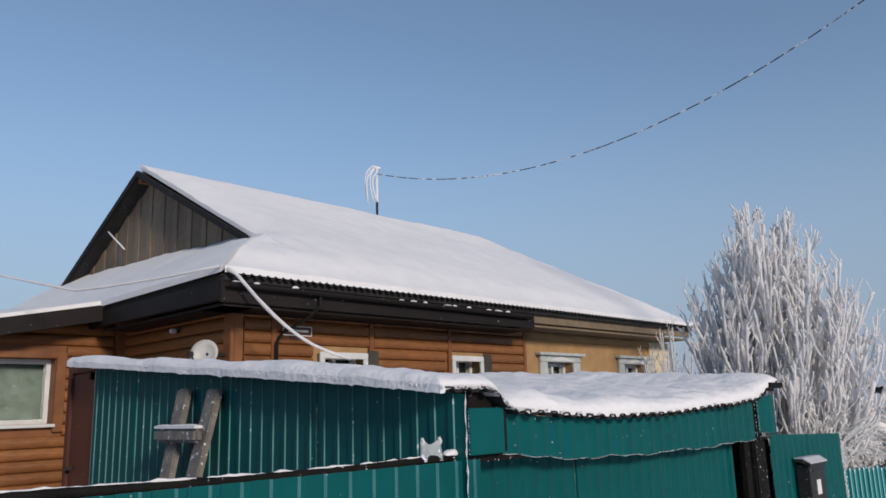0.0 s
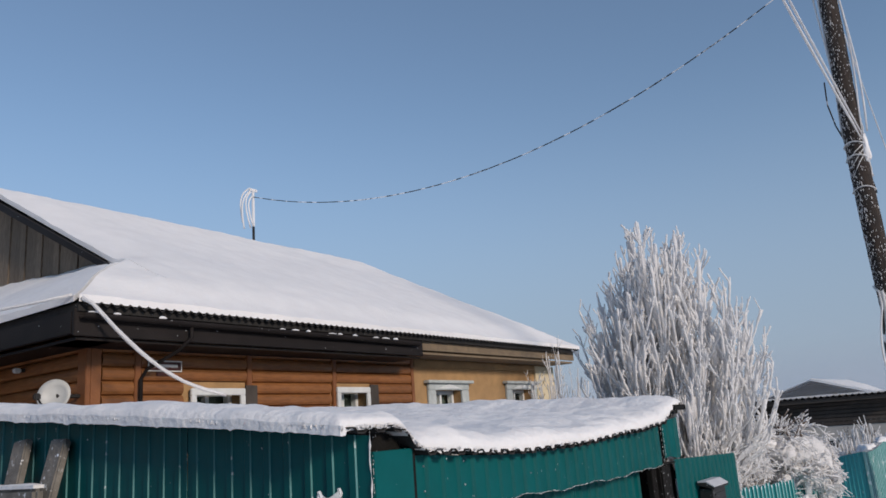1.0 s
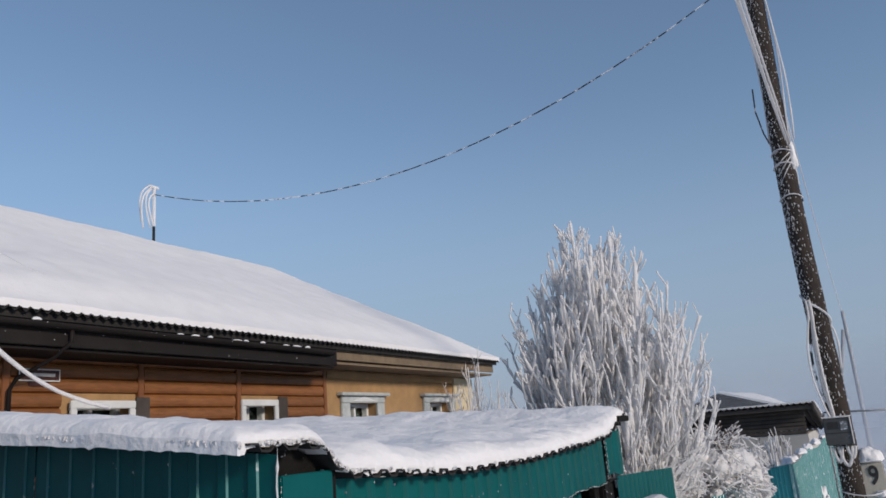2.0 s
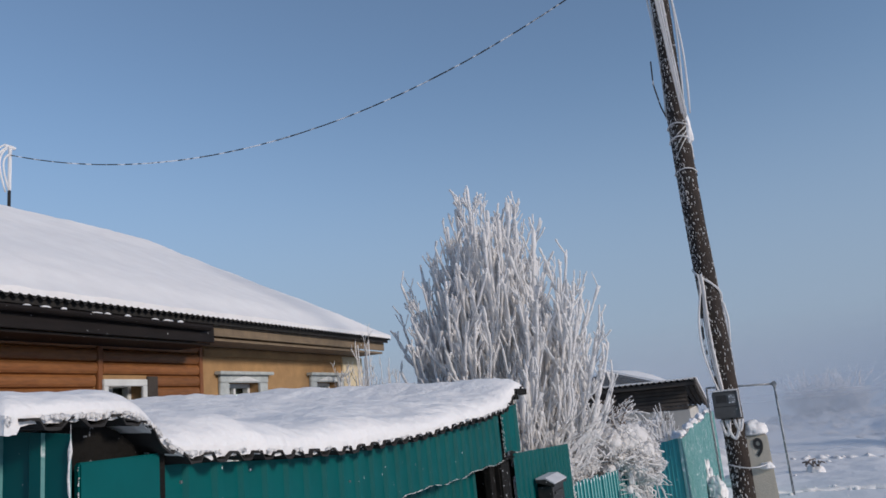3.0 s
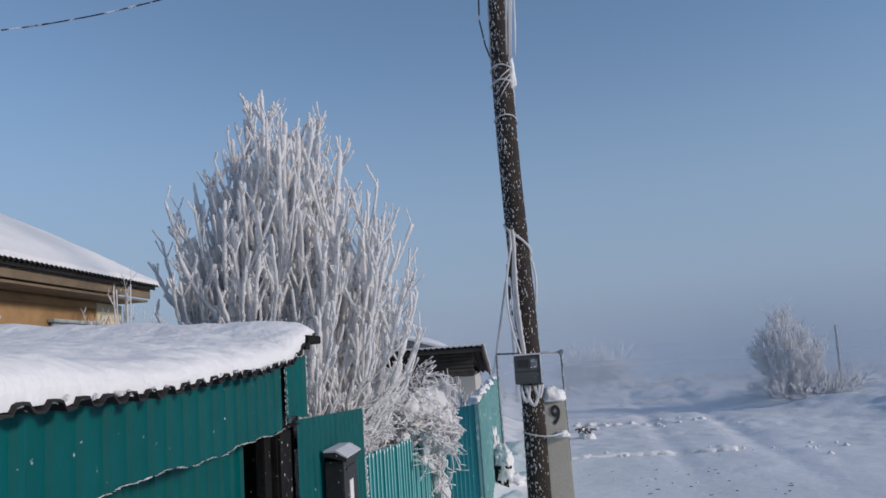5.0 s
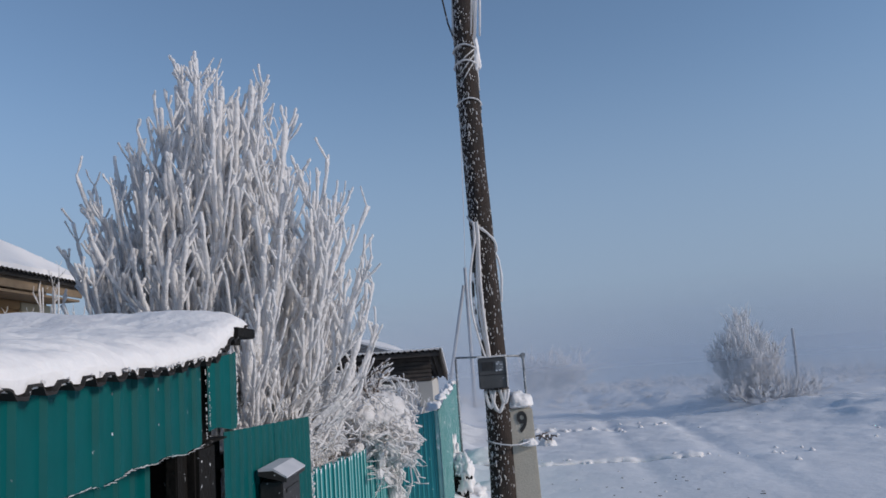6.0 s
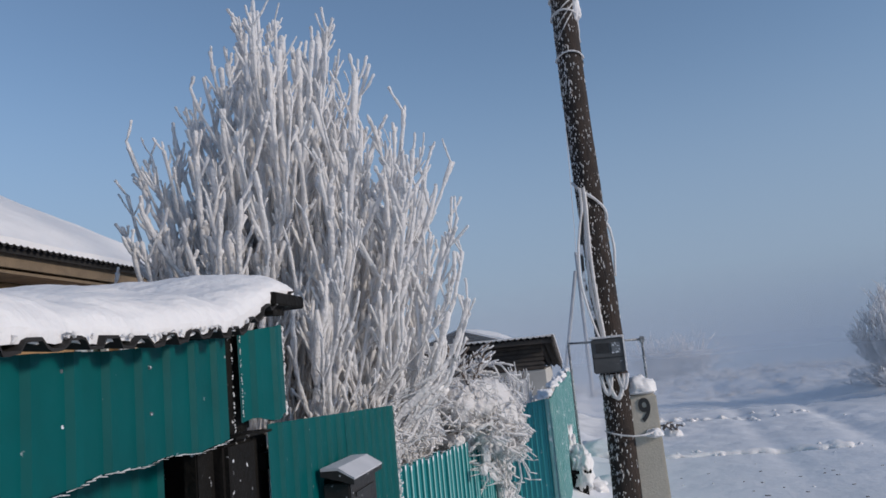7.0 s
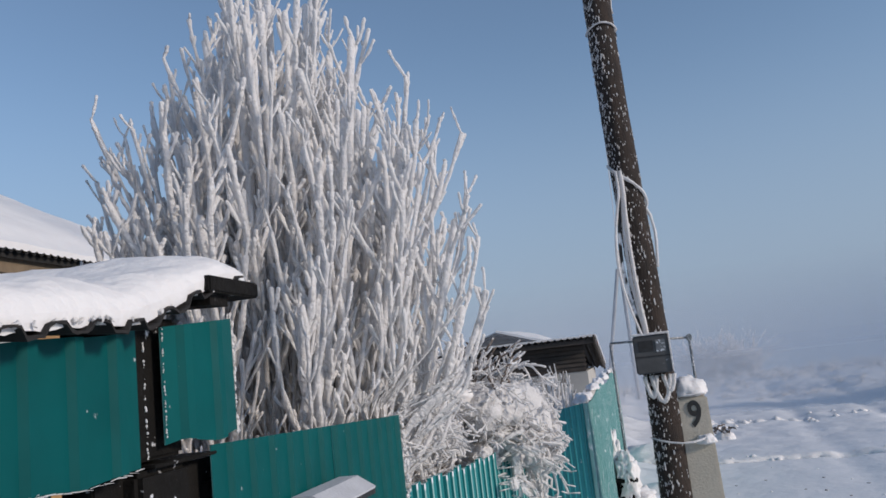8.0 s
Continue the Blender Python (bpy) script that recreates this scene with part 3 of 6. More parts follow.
# eaves
hp("fascia", boxed((EAVE_X - 0.06, SKIRT_Y - 0.02, 2.68), (EAVE_X - 0.02, 8.86, 2.925), 0.006), "fascia", "dark brown boxed eave")
hp("soffit", boxed((WALL_X + 0.055, SKIRT_Y + 0.03, 2.65), (EAVE_X - 0.07, 8.84, 2.675)), "fascia")
hp("fascia", boxed((WALL_X - 6.5, SKIRT_Y - 0.02, 2.70), (EAVE_X - 0.07, SKIRT_Y + 0.03, 2.90), 0.006), "fascia", "dark brown boxed eave")
hp("soffit", boxed((WING_X + 0.42, SKIRT_Y + 0.04, 2.65), (EAVE_X - 0.065, SIDE_Y - 0.055, 2.675)), "fascia")
hp("fascia", boxed((EAVE_X - 0.10, 8.88, 2.77), (EAVE_X - 0.07, ROOF_END - 0.02, 2.94), 0.004), "plank_brown", "plain weathered eave board")
hp("soffit", boxed((WALL_X + 0.05, 8.88, 2.72), (EAVE_X - 0.11, ROOF_END - 0.02, 2.75)), "plank_brown")
hp("frieze_board", boxed((WALL_X + 0.004, 9.34, 2.60), (WALL_X + 0.045, END_Y - 0.73, 2.70), 0.005), "ochre")
v = []
for xx in (WING_X + 0.44, WING_X + 0.48):
    v += [(xx, SKIRT_Y - 0.03, EAVE_Z), (xx, WING_LOW[0], WING_LOW[1] + 0.02), (xx, WING_LOW[0], WING_LOW[1] - 0.18), (xx, SKIRT_Y - 0.03, EAVE_Z - 0.20)]
hraw("fascia", v, [(0, 1, 2, 3), (4, 7, 6, 5), (0, 4, 5, 1), (1, 5, 6, 2), (2, 6, 7, 3), (3, 7, 4, 0)], "fascia", "dark brown verge board")

# wavy roofing edge along the front eave
vw, fw = [], []
n = int((ROOF_END - SKIRT_Y) / 0.0158)
for i in range(n + 1):
    y = SKIRT_Y + i * 0.0158
    w = 0.018 * math.cos(2 * math.pi * (y - SKIRT_Y) / 0.095)
    for xx in (EAVE_X + 0.06, EAVE_X - min(0.55, 0.02 + 0.8 * (y - SKIRT_Y))):
        z = EAVE_Z + (EAVE_X - xx) * SLOPE + 0.022 + w
        vw += [(xx, y, z), (xx, y, z - 0.007)]
for i in range(n):
    a = i * 4
    fw += [(a, a + 4, a + 6, a + 2), (a + 1, a + 3, a + 7, a + 5), (a, a + 1, a + 5, a + 4), (a + 2, a + 6, a + 7, a + 3)]
hraw("wavy_sheet", vw, fw, "slate", "dark corrugated roofing edge")

# gutter and downpipe
vg, fg = [], []
gyy = steps(SKIRT_Y + 0.02, 8.7, 24)
for y in gyy:
    for r in (0.052, 0.046):
        for k in range(9):
            w = math.pi * k / 8
            vg.append((EAVE_X + 0.03 + r * math.cos(w), y, 2.872 - r * math.sin(w) - 0.004 * (y - 3.7)))
for i in range(len(gyy) - 1):
    for k in range(8):
        a = i * 18 + k
        fg += [(a, a + 1, a + 19, a + 18), (a + 9, a + 27, a + 28, a + 10)]
    for k in (0, 8):
        a = i * 18 + k
        fg.append((a, a + 18, a + 27, a + 9))
hraw("gutter", vg, fg, "fascia", "dark half-round gutter", smooth=True)
htube("downpipe", [(EAVE_X + 0.03, 4.98, 2.83), (EAVE_X + 0.03, 4.98, 2.72), (EAVE_X - 0.10, 4.92, 2.60), (WALL_X + 0.16, 4.80, 2.45), (WALL_X + 0.10, 4.78, 2.36), (WALL_X + 0.10, 4.78, 0.35)], 0.019, "fascia", "dark downpipe")

# snow on the house


def snow_sheet(name, corner, nu, nv, thick, label, seed, rough=0.03, rims=None, upright=False, lift=0.0):
    """Snow over a four-cornered plane, rounded to its rim; corner: p00, p10, p11, p01."""
    p00, p10, p11, p01 = [Vector(c) for c in corner]
    nrm = (p10 - p00).cross(p01 - p00).normalized()
    if nrm.z < 0:
        nrm = -nrm
    if upright:
        nrm = Vector((0, 0, 1.06))
    verts, faces = [], []
    lu, lv = (p10 - p00).length, (p01 - p00).length
    for layer in (1, 0):
        for i in range(nu + 1):
            for j in range(nv + 1):
                u, w = i / nu, j / nv
                p = (p00 * (1 - u) + p10 * u) * (1 - w) + (p01 * (1 - u) + p11 * u) * w
                e = rims(u * lu, (1 - u) * lu, w * lv, (1 - w) * lv, u, w) if rims else min(u * lu, (1 - u) * lu, w * lv, (1 - w) * lv)
                e = max(0.0, min(1.0, e / 0.65))
                body = e * e * (3 - 2 * e)
                h = thick * (0.42 + 0.58 * body) + rough * lump(p.x, p.y, 0.8, seed) * (0.3 + 0.7 * body) + 0.012 * lump(p.x, p.y, 4.0, seed + 2)
                verts.append(tuple(p + nrm * (max(0.02, h) if layer else -0.0)))
    m = nv + 1
    low = (nu + 1) * m
    for i in range(nu):
        for j in range(nv):
            a = i * m + j
            faces.append((a, a + m, a + m + 1, a + 1))
            faces.append((low + a, low + a + 1, low + a + m + 1, low + a + m))
    rim = [i * m for i in range(nu + 1)] + [nu * m + j for j in range(1, m)] + [i * m + nv for i in range(nu - 1, -1, -1)] + [j for j in range(nv - 1, 0, -1)]
    for a, b in zip(rim, rim[1:] + rim[:1]):
        faces.append((a, b, low + b, low + a))
    ob = tagged(raw(name, verts, faces, "snow", smooth=True), label, "snow", kind="stuff")
    ob.data.set_sharp_from_angle(angle=radians(50))
    ob.location.z = lift
    return ob


SNOW_LOW = EAVE_Z - 0.045 * SLOPE + 0.026
GF = (EAVE_X - HV_X) / (EAVE_X - RIDGE_X)
snow_sheet("roof_snow", [(EAVE_X + 0.045, VERGE, SNOW_LOW), (EAVE_X + 0.045, ROOF_END + 0.05, SNOW_LOW), (RIDGE_X - 0.05, RIDGE_END + 0.05, RIDGE_Z + 0.05), (RIDGE_X - 0.05, VERGE, RIDGE_Z + 0.09)], 90, 44, 0.15, "thick smooth snow on the street side of the roof", 11.0,
           rims=lambda l, r, b, t, u, w: min(r, b, t, l + 0.65 * max(0.0, min(1.0, (GF + 0.05 - w) / 0.05))), upright=True, lift=LIFT)
snow_sheet("roof_snow", [(EAVE_X + 0.045, SKIRT_Y - 0.02, SNOW_LOW), (EAVE_X + 0.043, VERGE + 0.30, SNOW_LOW - 0.003), (HV_X - 0.03, VERGE + 0.30, front_z(HV_X - 0.03) + 0.027), (HV_X - 0.01, VERGE + 0.005, front_z(HV_X) + 0.03)], 16, 18, 0.15, "thick smooth snow on the roof corner", 11.0,
           rims=lambda l, r, b, t, u, w: w * 1.6, upright=True, lift=LIFT)
snow_sheet("roof_snow", [(EAVE_X + 0.012, SKIRT_Y - 0.05, EAVE_Z + 0.005), (BACK_X, SKIRT_Y - 0.06, EAVE_Z - 0.075), (GL_X, GABLE_Y + 0.0, HIP_Z + 0.36), (GR_X + 0.02, GABLE_Y + 0.0, HIP_Z + 0.06)], 60, 14, 0.15, "smooth snow on the skirt slope below the gable", 11.0,
           rims=lambda l, r, b, t, u, w: min(w * 1.9, max(l, (0.78 - w) * 3.0)), upright=True, lift=LIFT)
snow_sheet("roof_snow", [(WING_X + 0.46, SKIRT_Y + 0.25, EAVE_Z + 0.05), (BACK_X, SKIRT_Y + 0.25, EAVE_Z + 0.05), (BACK_X, *WING_LOW), (WING_X + 0.46, *WING_LOW)], 30, 40, 0.14, "smooth snow on the lean-to wing roof", 14.0, lift=LIFT)
snow_sheet("roof_snow", [(RIDGE_X + 0.05, GABLE_Y - 0.42, RIDGE_Z + 0.02), (RIDGE_X + 0.05, RIDGE_END, RIDGE_Z + 0.02), (BACK_X, ROOF_END, EAVE_Z), (BACK_X, GABLE_Y - 0.42, EAVE_Z)], 30, 20, 0.12, "snow on the far side of the roof", 15.0, lift=LIFT)

for k, (y, a) in enumerate(((3.95, 0.10), (4.15, 0.05), (4.62, 0.06), (6.15, 0.05), (6.35, 0.07), (6.55, 0.04), (6.95, 0.09), (7.08, 0.05), (7.35, 0.05), (7.75, 0.07), (7.95, 0.10), (8.15, 0.06))):
    snow_heap("gutter_snow", (EAVE_X + 0.07, y, LIFT + 2.878 - 0.004 * (y - 3.7)), (0.024, a * 0.8, 0.012 + 0.005 * (k % 3)), "snow crumb resting on the gutter edge", 20.0 + k, fine=2)


# ---- small things on the house ----
mast = thing("wire_mast", "thin dark pipe mast with frosted wires on the ridge", "mast", at=(-11.25, 9.9, 5.42))
MAST = Vector((-11.25, 9.9, 5.42))
part("pipe", box(bmesh.new(), (-0.022, -0.022, -0.1), (0.022, 0.022, 0.42), 0.01), "dark_iron", mast)
part("pipe", box(bmesh.new(), (-0.024, -0.024, 0.42), (0.024, 0.024, 1.18), 0.01), "rime", mast, "frosted upper pipe")
part("crossbar", box(bmesh.new(), (-0.02, -0.10, 1.13), (0.02, 0.10, 1.18), 0.008), "rime", mast)
rng = random.Random(5)
for k in range(4):
    a = Vector((rng.uniform(-.05, .05), rng.uniform(-.1, .05), 1.05 + 0.04 * k))
    b = Vector((rng.uniform(-.1, .1), rng.uniform(-0.28, -0.05), rng.uniform(0.15, 0.5)))
    tube("loop_wire", [a.lerp(b, i / 8) + Vector((0, -0.12 * math.sin(math.pi * i / 8), 0.10 * math.sin(math.pi * i / 8))) for i in range(9)], 0.016, "rime", mast, sides=5)

dish = thing("satellite_dish", "small cream satellite dish on the side wall", "satellite dish", at=(-7.25, 4.16, 2.21 + LIFT))
bm = bmesh.new()
bmesh.ops.create_uvsphere(bm, u_segments=28, v_segments=20, radius=0.55)
bmesh.ops.delete(bm, geom=[v for v in bm.verts if v.co.z > -0.47], context="VERTS")
for v in bm.verts:
    v.co.z += 0.53
bmesh.ops.solidify(bm, geom=bm.faces[:], thickness=0.008)
ob = part("reflector", bm, "dish_paint", dish, smooth=True)
ob.matrix_basis = Matrix.Translation((0, -0.16, 0)) @ Vector((0.62, -0.72, 0.22)).to_track_quat("Z", "Y").to_matrix().to_4x4() @ Matrix.Diagonal((0.60, 0.60, 1.0, 1.0))
v, f = tube_data([(0, -0.16, -0.14), (0.06, -0.30, -0.10), (0.08, -0.36, -0.03)], 0.010, 6)
raw("feed_arm", v, f, "dark_iron", dish)
v, f = tube_data([(0, 0.10, 0), (0, -0.15, 0)], 0.02, 6)
raw("bracket", v, f, "dark_iron", dish)
part("receiver", box(bmesh.new(), (0.055, -0.40, -0.04), (0.10, -0.34, 0.02), 0.010), "dark_iron", dish)

lamp = thing("wall_spotlight", "small pale spotlight under the eave", "lamp", at=(-8.3, 4.25, 2.56 + LIFT))
part("housing", box(bmesh.new(), (-0.028, -0.13, -0.03), (0.028, -0.06, 0.02), 0.010), "white_paint", lamp)
part("bracket", box(bmesh.new(), (-0.015, -0.06, -0.02), (0.015, 0.01, 0.02), 0.004), "dark_iron", lamp)

plaque = thing("address_plaque", "brown enamel plaque with a pale border on the log wall", "sign", at=(WALL_X + 0.052, 5.08, 2.50 + LIFT))
part("plate", box(bmesh.new(), (0, -0.20, -0.055), (0.012, 0.20, 0.055), 0.006), "brown_door", plaque)
part("plate_tab", box(bmesh.new(), (0.0, -0.10, -0.10), (0.011, 0.10, -0.056), 0.005), "brown_door", plaque)
for lo, hi in (((0.0125, -0.20, 0.045), (0.016, 0.20, 0.056)), ((0.0125, -0.20, -0.056), (0.016, 0.20, -0.045)), ((0.0125, -0.20, -0.045), (0.016, -0.19, 0.045)), ((0.0125, 0.19, -0.045), (0.016, 0.20, 0.045))):
    part("border", boxed(lo, hi), "paper", plaque)
part("text_bar", boxed((0.0125, -0.15, -0.012), (0.015, 0.15, 0.016)), "paper", plaque, "plain pale bar in place of lettering")

# frosted cables
def cable(name, pts, r, material, label):
    ob = tube(name, pts, r, material, sides=7, wobble=0.18, rng=random.Random(len(pts)))
    return tagged(ob, label, "cable")


cable("frosted_cable", [(-6.55, 3.82, 3.10), (-6.48, 3.88, 3.05)] + [Vector((-6.48, 3.88, 3.05)).lerp(Vector((-6.15, 5.05, 2.22)), i / 12) - Vector((0, 0, 0.16 * math.sin(math.pi * i / 12))) for i in range(1, 13)], 0.019, "rime", "thick rime-coated cable hanging from the eave corner")
cable("frosted_cable", sag((-6.6, 3.76, 3.13), (-8.2, 3.0, 3.02), 0.02, 5) + sag((-8.2, 3.0, 3.02), (-12.0, 1.6, 4.10), 0.05, 8)[1:], 0.014, "rime", "thin rimed wire running past the gable")

# ---- canopy over the gate yard ----
CAN_X0, CAN_X1, CAN_Y0, CAN_Y1 = -2.10, -6.25, 2.29, 5.90


def ease(t):
    t = max(0.0, min(1.0, t))
    return t * t * (3 - 2 * t)


def wave(y, pitch=0.105, height=0.020):
    """Raised ribs of the canopy sheet."""
    return height * max(0.0, min(1.0, 0.45 + 1.6 * math.cos(2 * math.pi * y / pitch)))


def canopy_z(x, y):
    """The sagging canopy roof: front edge by y, rising to the house."""
    edge = 1.752 - 0.097 * ease((y - 2.56) / 0.20) - 0.050 * ease((y - 2.55) / 1.1) + 0.035 * ease((y - 4.1) / 0.9) + 0.027 * ease((y - 5.0) / 0.4) + 0.108 * ease((y - 5.42) / 0.42) + 0.1 * max(0.0, y - 5.70)
    d = (CAN_X0 - x) / (CAN_X0 - CAN_X1)
    back = 2.10 - 0.11 * ease((y - 2.38) / 0.8) + 0.012 * math.sin(y * 1.3)
    return edge + (back - edge) * max(0.0, d) ** 0.93


canopy = thing("gate_canopy", "low dark canopy roof over the gate yard", "canopy roof", at=(0, 0, 0))
vw, fw = [], []
n = int((CAN_Y1 - CAN_Y0) / 0.0125)
xs = steps(CAN_X0, CAN_X1, 8)
for i in range(n + 1):
    y = CAN_Y0 + i * 0.0125
    w = wave(y)
    for x in xs:
        z = canopy_z(x, y) + w
        hang = 0.006 + 0.005 * noise.noise(Vector((y * 31.0, 2.0, 0.0))) if x == CAN_X0 else 0.003
        vw += [(x, y, z), (x, y, z - hang)]
c = len(xs) * 2
for i in range(n):
    for j in range(len(xs) - 1):
        a = i * c + j * 2
        fw += [(a, a + c, a + c + 2, a + 2), (a + 1, a + 3, a + c + 3, a + c + 1)]
    for a in (i * c, i * c + c - 2):
        fw.append((a, a + 1, a + c + 1, a + c))
for i in (0, n):
    for j in range(len(xs) - 1):
        a = i * c + j * 2
        fw.append((a, a + 2, a + 3, a + 1))
raw("roof_sheet", vw, fw, "slate", canopy, "dark corrugated roofing")
for y in (2.47, 3.4, 4.5, 5.79):
    drop = 0.047 if y > 5.5 else 0.10
    z0, z1 = canopy_z(CAN_X0 - 0.05, y) - drop, canopy_z(CAN_X1, y) - drop
    v = [(x, y + dy, z + dz) for x, z in ((CAN_X0 - (0.02 if y > 5.5 else 0.24), z0), (CAN_X1, z1)) for dy in (-0.03, 0.05) for dz in (0.0, 0.042 if y > 5.5 else 0.075)]
    raw("rafter", v, [(0, 1, 3, 2), (4, 6, 7, 5), (0, 4, 5, 1), (2, 3, 7, 6), (0, 2, 6, 4), (1, 5, 7, 3)], "tar", canopy)
part("purlin_end", boxed((-2.22, 5.72, 1.762), (-2.095, 5.955, 1.800), 0.004), "tar", canopy)
part("beam", boxed((-2.34, 2.43, 1.545), (-2.26, 5.90, 1.62), 0.006), "tar", canopy)
for y in (2.53, 5.68):
    part("post", boxed((-2.40, y - 0.09, 0.0), (-2.25 if y < 4 else -2.207, y + 0.10, 1.56 if y < 4 else 1.392), 0.012), "tar", canopy)
part("post", boxed((-2.34, 5.53, 1.41), (-2.215, 5.77, 1.715), 0.008), "tar", canopy)
part("post", boxed((-6.2, 5.6, 0.0), (-6.08, 5.72, 1.90), 0.01), "tar", canopy)

us = steps(CAN_X1 - 0.02, -3.2, 110)[:-1] + steps(-3.2, -2.2, 50)[:-1] + steps(-2.2, CAN_X0 - 0.012, 12)
vs = steps(CAN_Y0 - 0.03, 2.43, 18)[:-1] + steps(2.43, CAN_Y1 + 0.02, 230)
snow_slab("canopy_snow", us, vs, lambda x, y: (x, y, canopy_z(x, y) + 0.014), lambda x, y: 0.066 + 0.022 * ease((y - 2.5) / 0.5) - 0.022 * ease((y - 5.3) / 0.5), "lumpy snow blanket on the gate canopy", edge=0.10, rough=0.026, rough_scale=2.2, seed=21.0, fringe=0.010, rim=0.26, foot=lambda x, y: canopy_z(x, y) + (0.013 if y > CAN_Y0 else -0.004), fine=0.0025, slope=0.30)

rng = random.Random(77)
rp = Pile()
for k in range(620):
    if k < 470:
        u = rng.random() ** 1.4
        x, y = CAN_X0 - 0.01 - 4.1 * u, CAN_Y0 - 0.024
        size = 0.020 * (1 - 0.75 * u) * rng.uniform(0.3, 1.1)
    else:
        x, y = CAN_X0 - 0.004, rng.uniform(2.33, 2.85) if k < 560 else rng.uniform(2.6, 5.6)
        size = rng.uniform(0.004, 0.012)
    z = canopy_z(x, y) + 0.022
    w = rng.uniform(0.003, 0.007)
    rp.add(*tube_data([(x, y, z), (x + rng.uniform(-.005, .005), y + rng.uniform(-.004, .004), z - size * 0.6), (x + rng.uniform(-.008, .008), y + rng.uniform(-.006, .003), z - size)], [w, w * 0.9, w * 0.4], 5, 0.3, rng))
tagged(rp.make("canopy_rime", "rime"), "hoar frost fringe under the canopy edge", "rime", kind="stuff")

# ---- fences along the street ----


def yard_side(u, out, z):
    """The yard's side wall: u runs from the street inwards, outwards is -y."""
    return (-2.10 - u, 2.40 - out, z)


side_wall = thing("sheet_wall", "dark teal profiled steel wall with rime and painted glints on its ribs", "fence", at=(0, 0, 0))
for k in range(4):
    a, b = k * 1.06, min((k + 1) * 1.06 - 0.003, 3.93)
    sheet("sheet", a, b, lambda u: canopy_z(-2.10 - u, 2.38) - 0.015, lambda u: 0.05, lambda u, o, z, s=k % 2: yard_side(u, o + 0.004 * s, z), side_wall, material=("teal", "teal_glint_rime"), lip=0.03, depth=0.007)
for z in (0.6, 1.5):
    part("rail", boxed((-6.02, 2.414, z), (-2.42, 2.46, z + 0.06), 0.004), "tar", side_wall)
v, f = tube_data([(-2.097 + 0.003 * math.sin(z * 37), 2.396, z) for z in steps(0.2, 1.755, 60)], [0.0022 + 0.0018 * math.sin(k * 2.3) + 0.001 * math.sin(k * 5.1) for k in range(61)], 5, 0.5, random.Random(12))
raw("corner_trim", v, f, "rime", side_wall, "ragged rime along the sheet edge")

door = thing("door", "brown steel entrance door beside the sheet wall", "door", at=(0, 0, 0))
part("leaf", boxed((-6.58, 2.44, 0.15), (-6.09, 2.48, 2.05), 0.008), "brown_door", door)
for lo, hi in (((-6.66, 2.42, 0.12), (-6.585, 2.50, 2.12)), ((-6.085, 2.42, 0.12), (-6.066, 2.50, 2.12)), ((-6.585, 2.42, 2.055), (-6.085, 2.50, 2.12))):
    part("door_frame", boxed(lo, hi, 0.005), "brown_door", door)
part("edge_strip", boxed((-6.064, 2.405, 0.12), (-6.050, 2.43, 2.10), 0.003), "cream", door, "pale edge strip")
part("handle", boxed((-6.52, 2.385, 1.28), (-6.49, 2.438, 1.31), 0.006), "dark_iron", door)

low_fence = thing("street_fence", "teal profiled steel fence with a snow-topped rail", "fence", at=(0, 0, 0))
low_top = lambda u: 1.459 + 0.004 * (2.4 - u) / 2.0
LOW_X = 0.058                                  # this stretch stands a little nearer the street
for k in range(6):
    b = 2.53 - k * 1.15
    sheet("sheet", b - 1.147, b, lambda u: low_top(u), lambda u: 0.02, lambda u, o, z, s=k % 2: street(u, o + LOW_X + 0.004 * s, z), low_fence, pale_every=1, lip=0.05)
v, f = tube_data([(-2.19, y, low_top(y) + 0.006 + 0.006 * math.sin(y * 3)) for y in steps(-4.4, 2.57, 40)], 0.019, 8, 0.12, random.Random(2))
raw("rail", v, f, "tar", low_fence, "dark weathered pole rail", smooth=True)
for y in (-3.2, -1.0, 1.2):
    part("post", boxed((-2.24, y, 0), (-2.18, y + 0.06, 1.45), 0.005), "tar", low_fence)
rng = random.Random(31)
rp = Pile()
y = -4.4
while y < 2.18:
    n = rng.randint(4, 11)
    pts = [(-2.188 + rng.uniform(-.003, .003), y + 0.022 * k, low_top(y) + 0.022 + 0.006 * math.sin((y + 0.022 * k) * 3) + rng.uniform(-.002, .003)) for k in range(n + 1)]
    top = rng.uniform(0.002, 0.0055)
    rp.add(*tube_data(pts, [0.002 + top * math.sin(math.pi * (k + 0.3) / (n + 0.6)) for k in range(n + 1)], 6, 0.35, rng))
    y += 0.022 * n + rng.choice((0.0, 0.0, 0.0, 0.03))
tagged(rp.make("rail_snow", "snow"), "thin broken line of snow along the fence rail", "snow", kind="stuff")

gate = thing("gate", "wide teal steel gate with a wavy upper apron", "gate", at=(0, 0, 0))


def smooth01(t):
    t = max(0.0, min(1.0, t))
    return t * t * (3 - 2 * t)


def apron_top(u):
    return canopy_z(-2.17, u) - 0.012


def apron_low(u):
    return 1.475 - 0.088 * (1 - math.exp(-(u - 2.70) / 0.5)) + 0.014 * smooth01((u - 4.8) / 0.7) + 0.005 * math.sin(u * 9) + 0.004 * math.sin(u * 23)


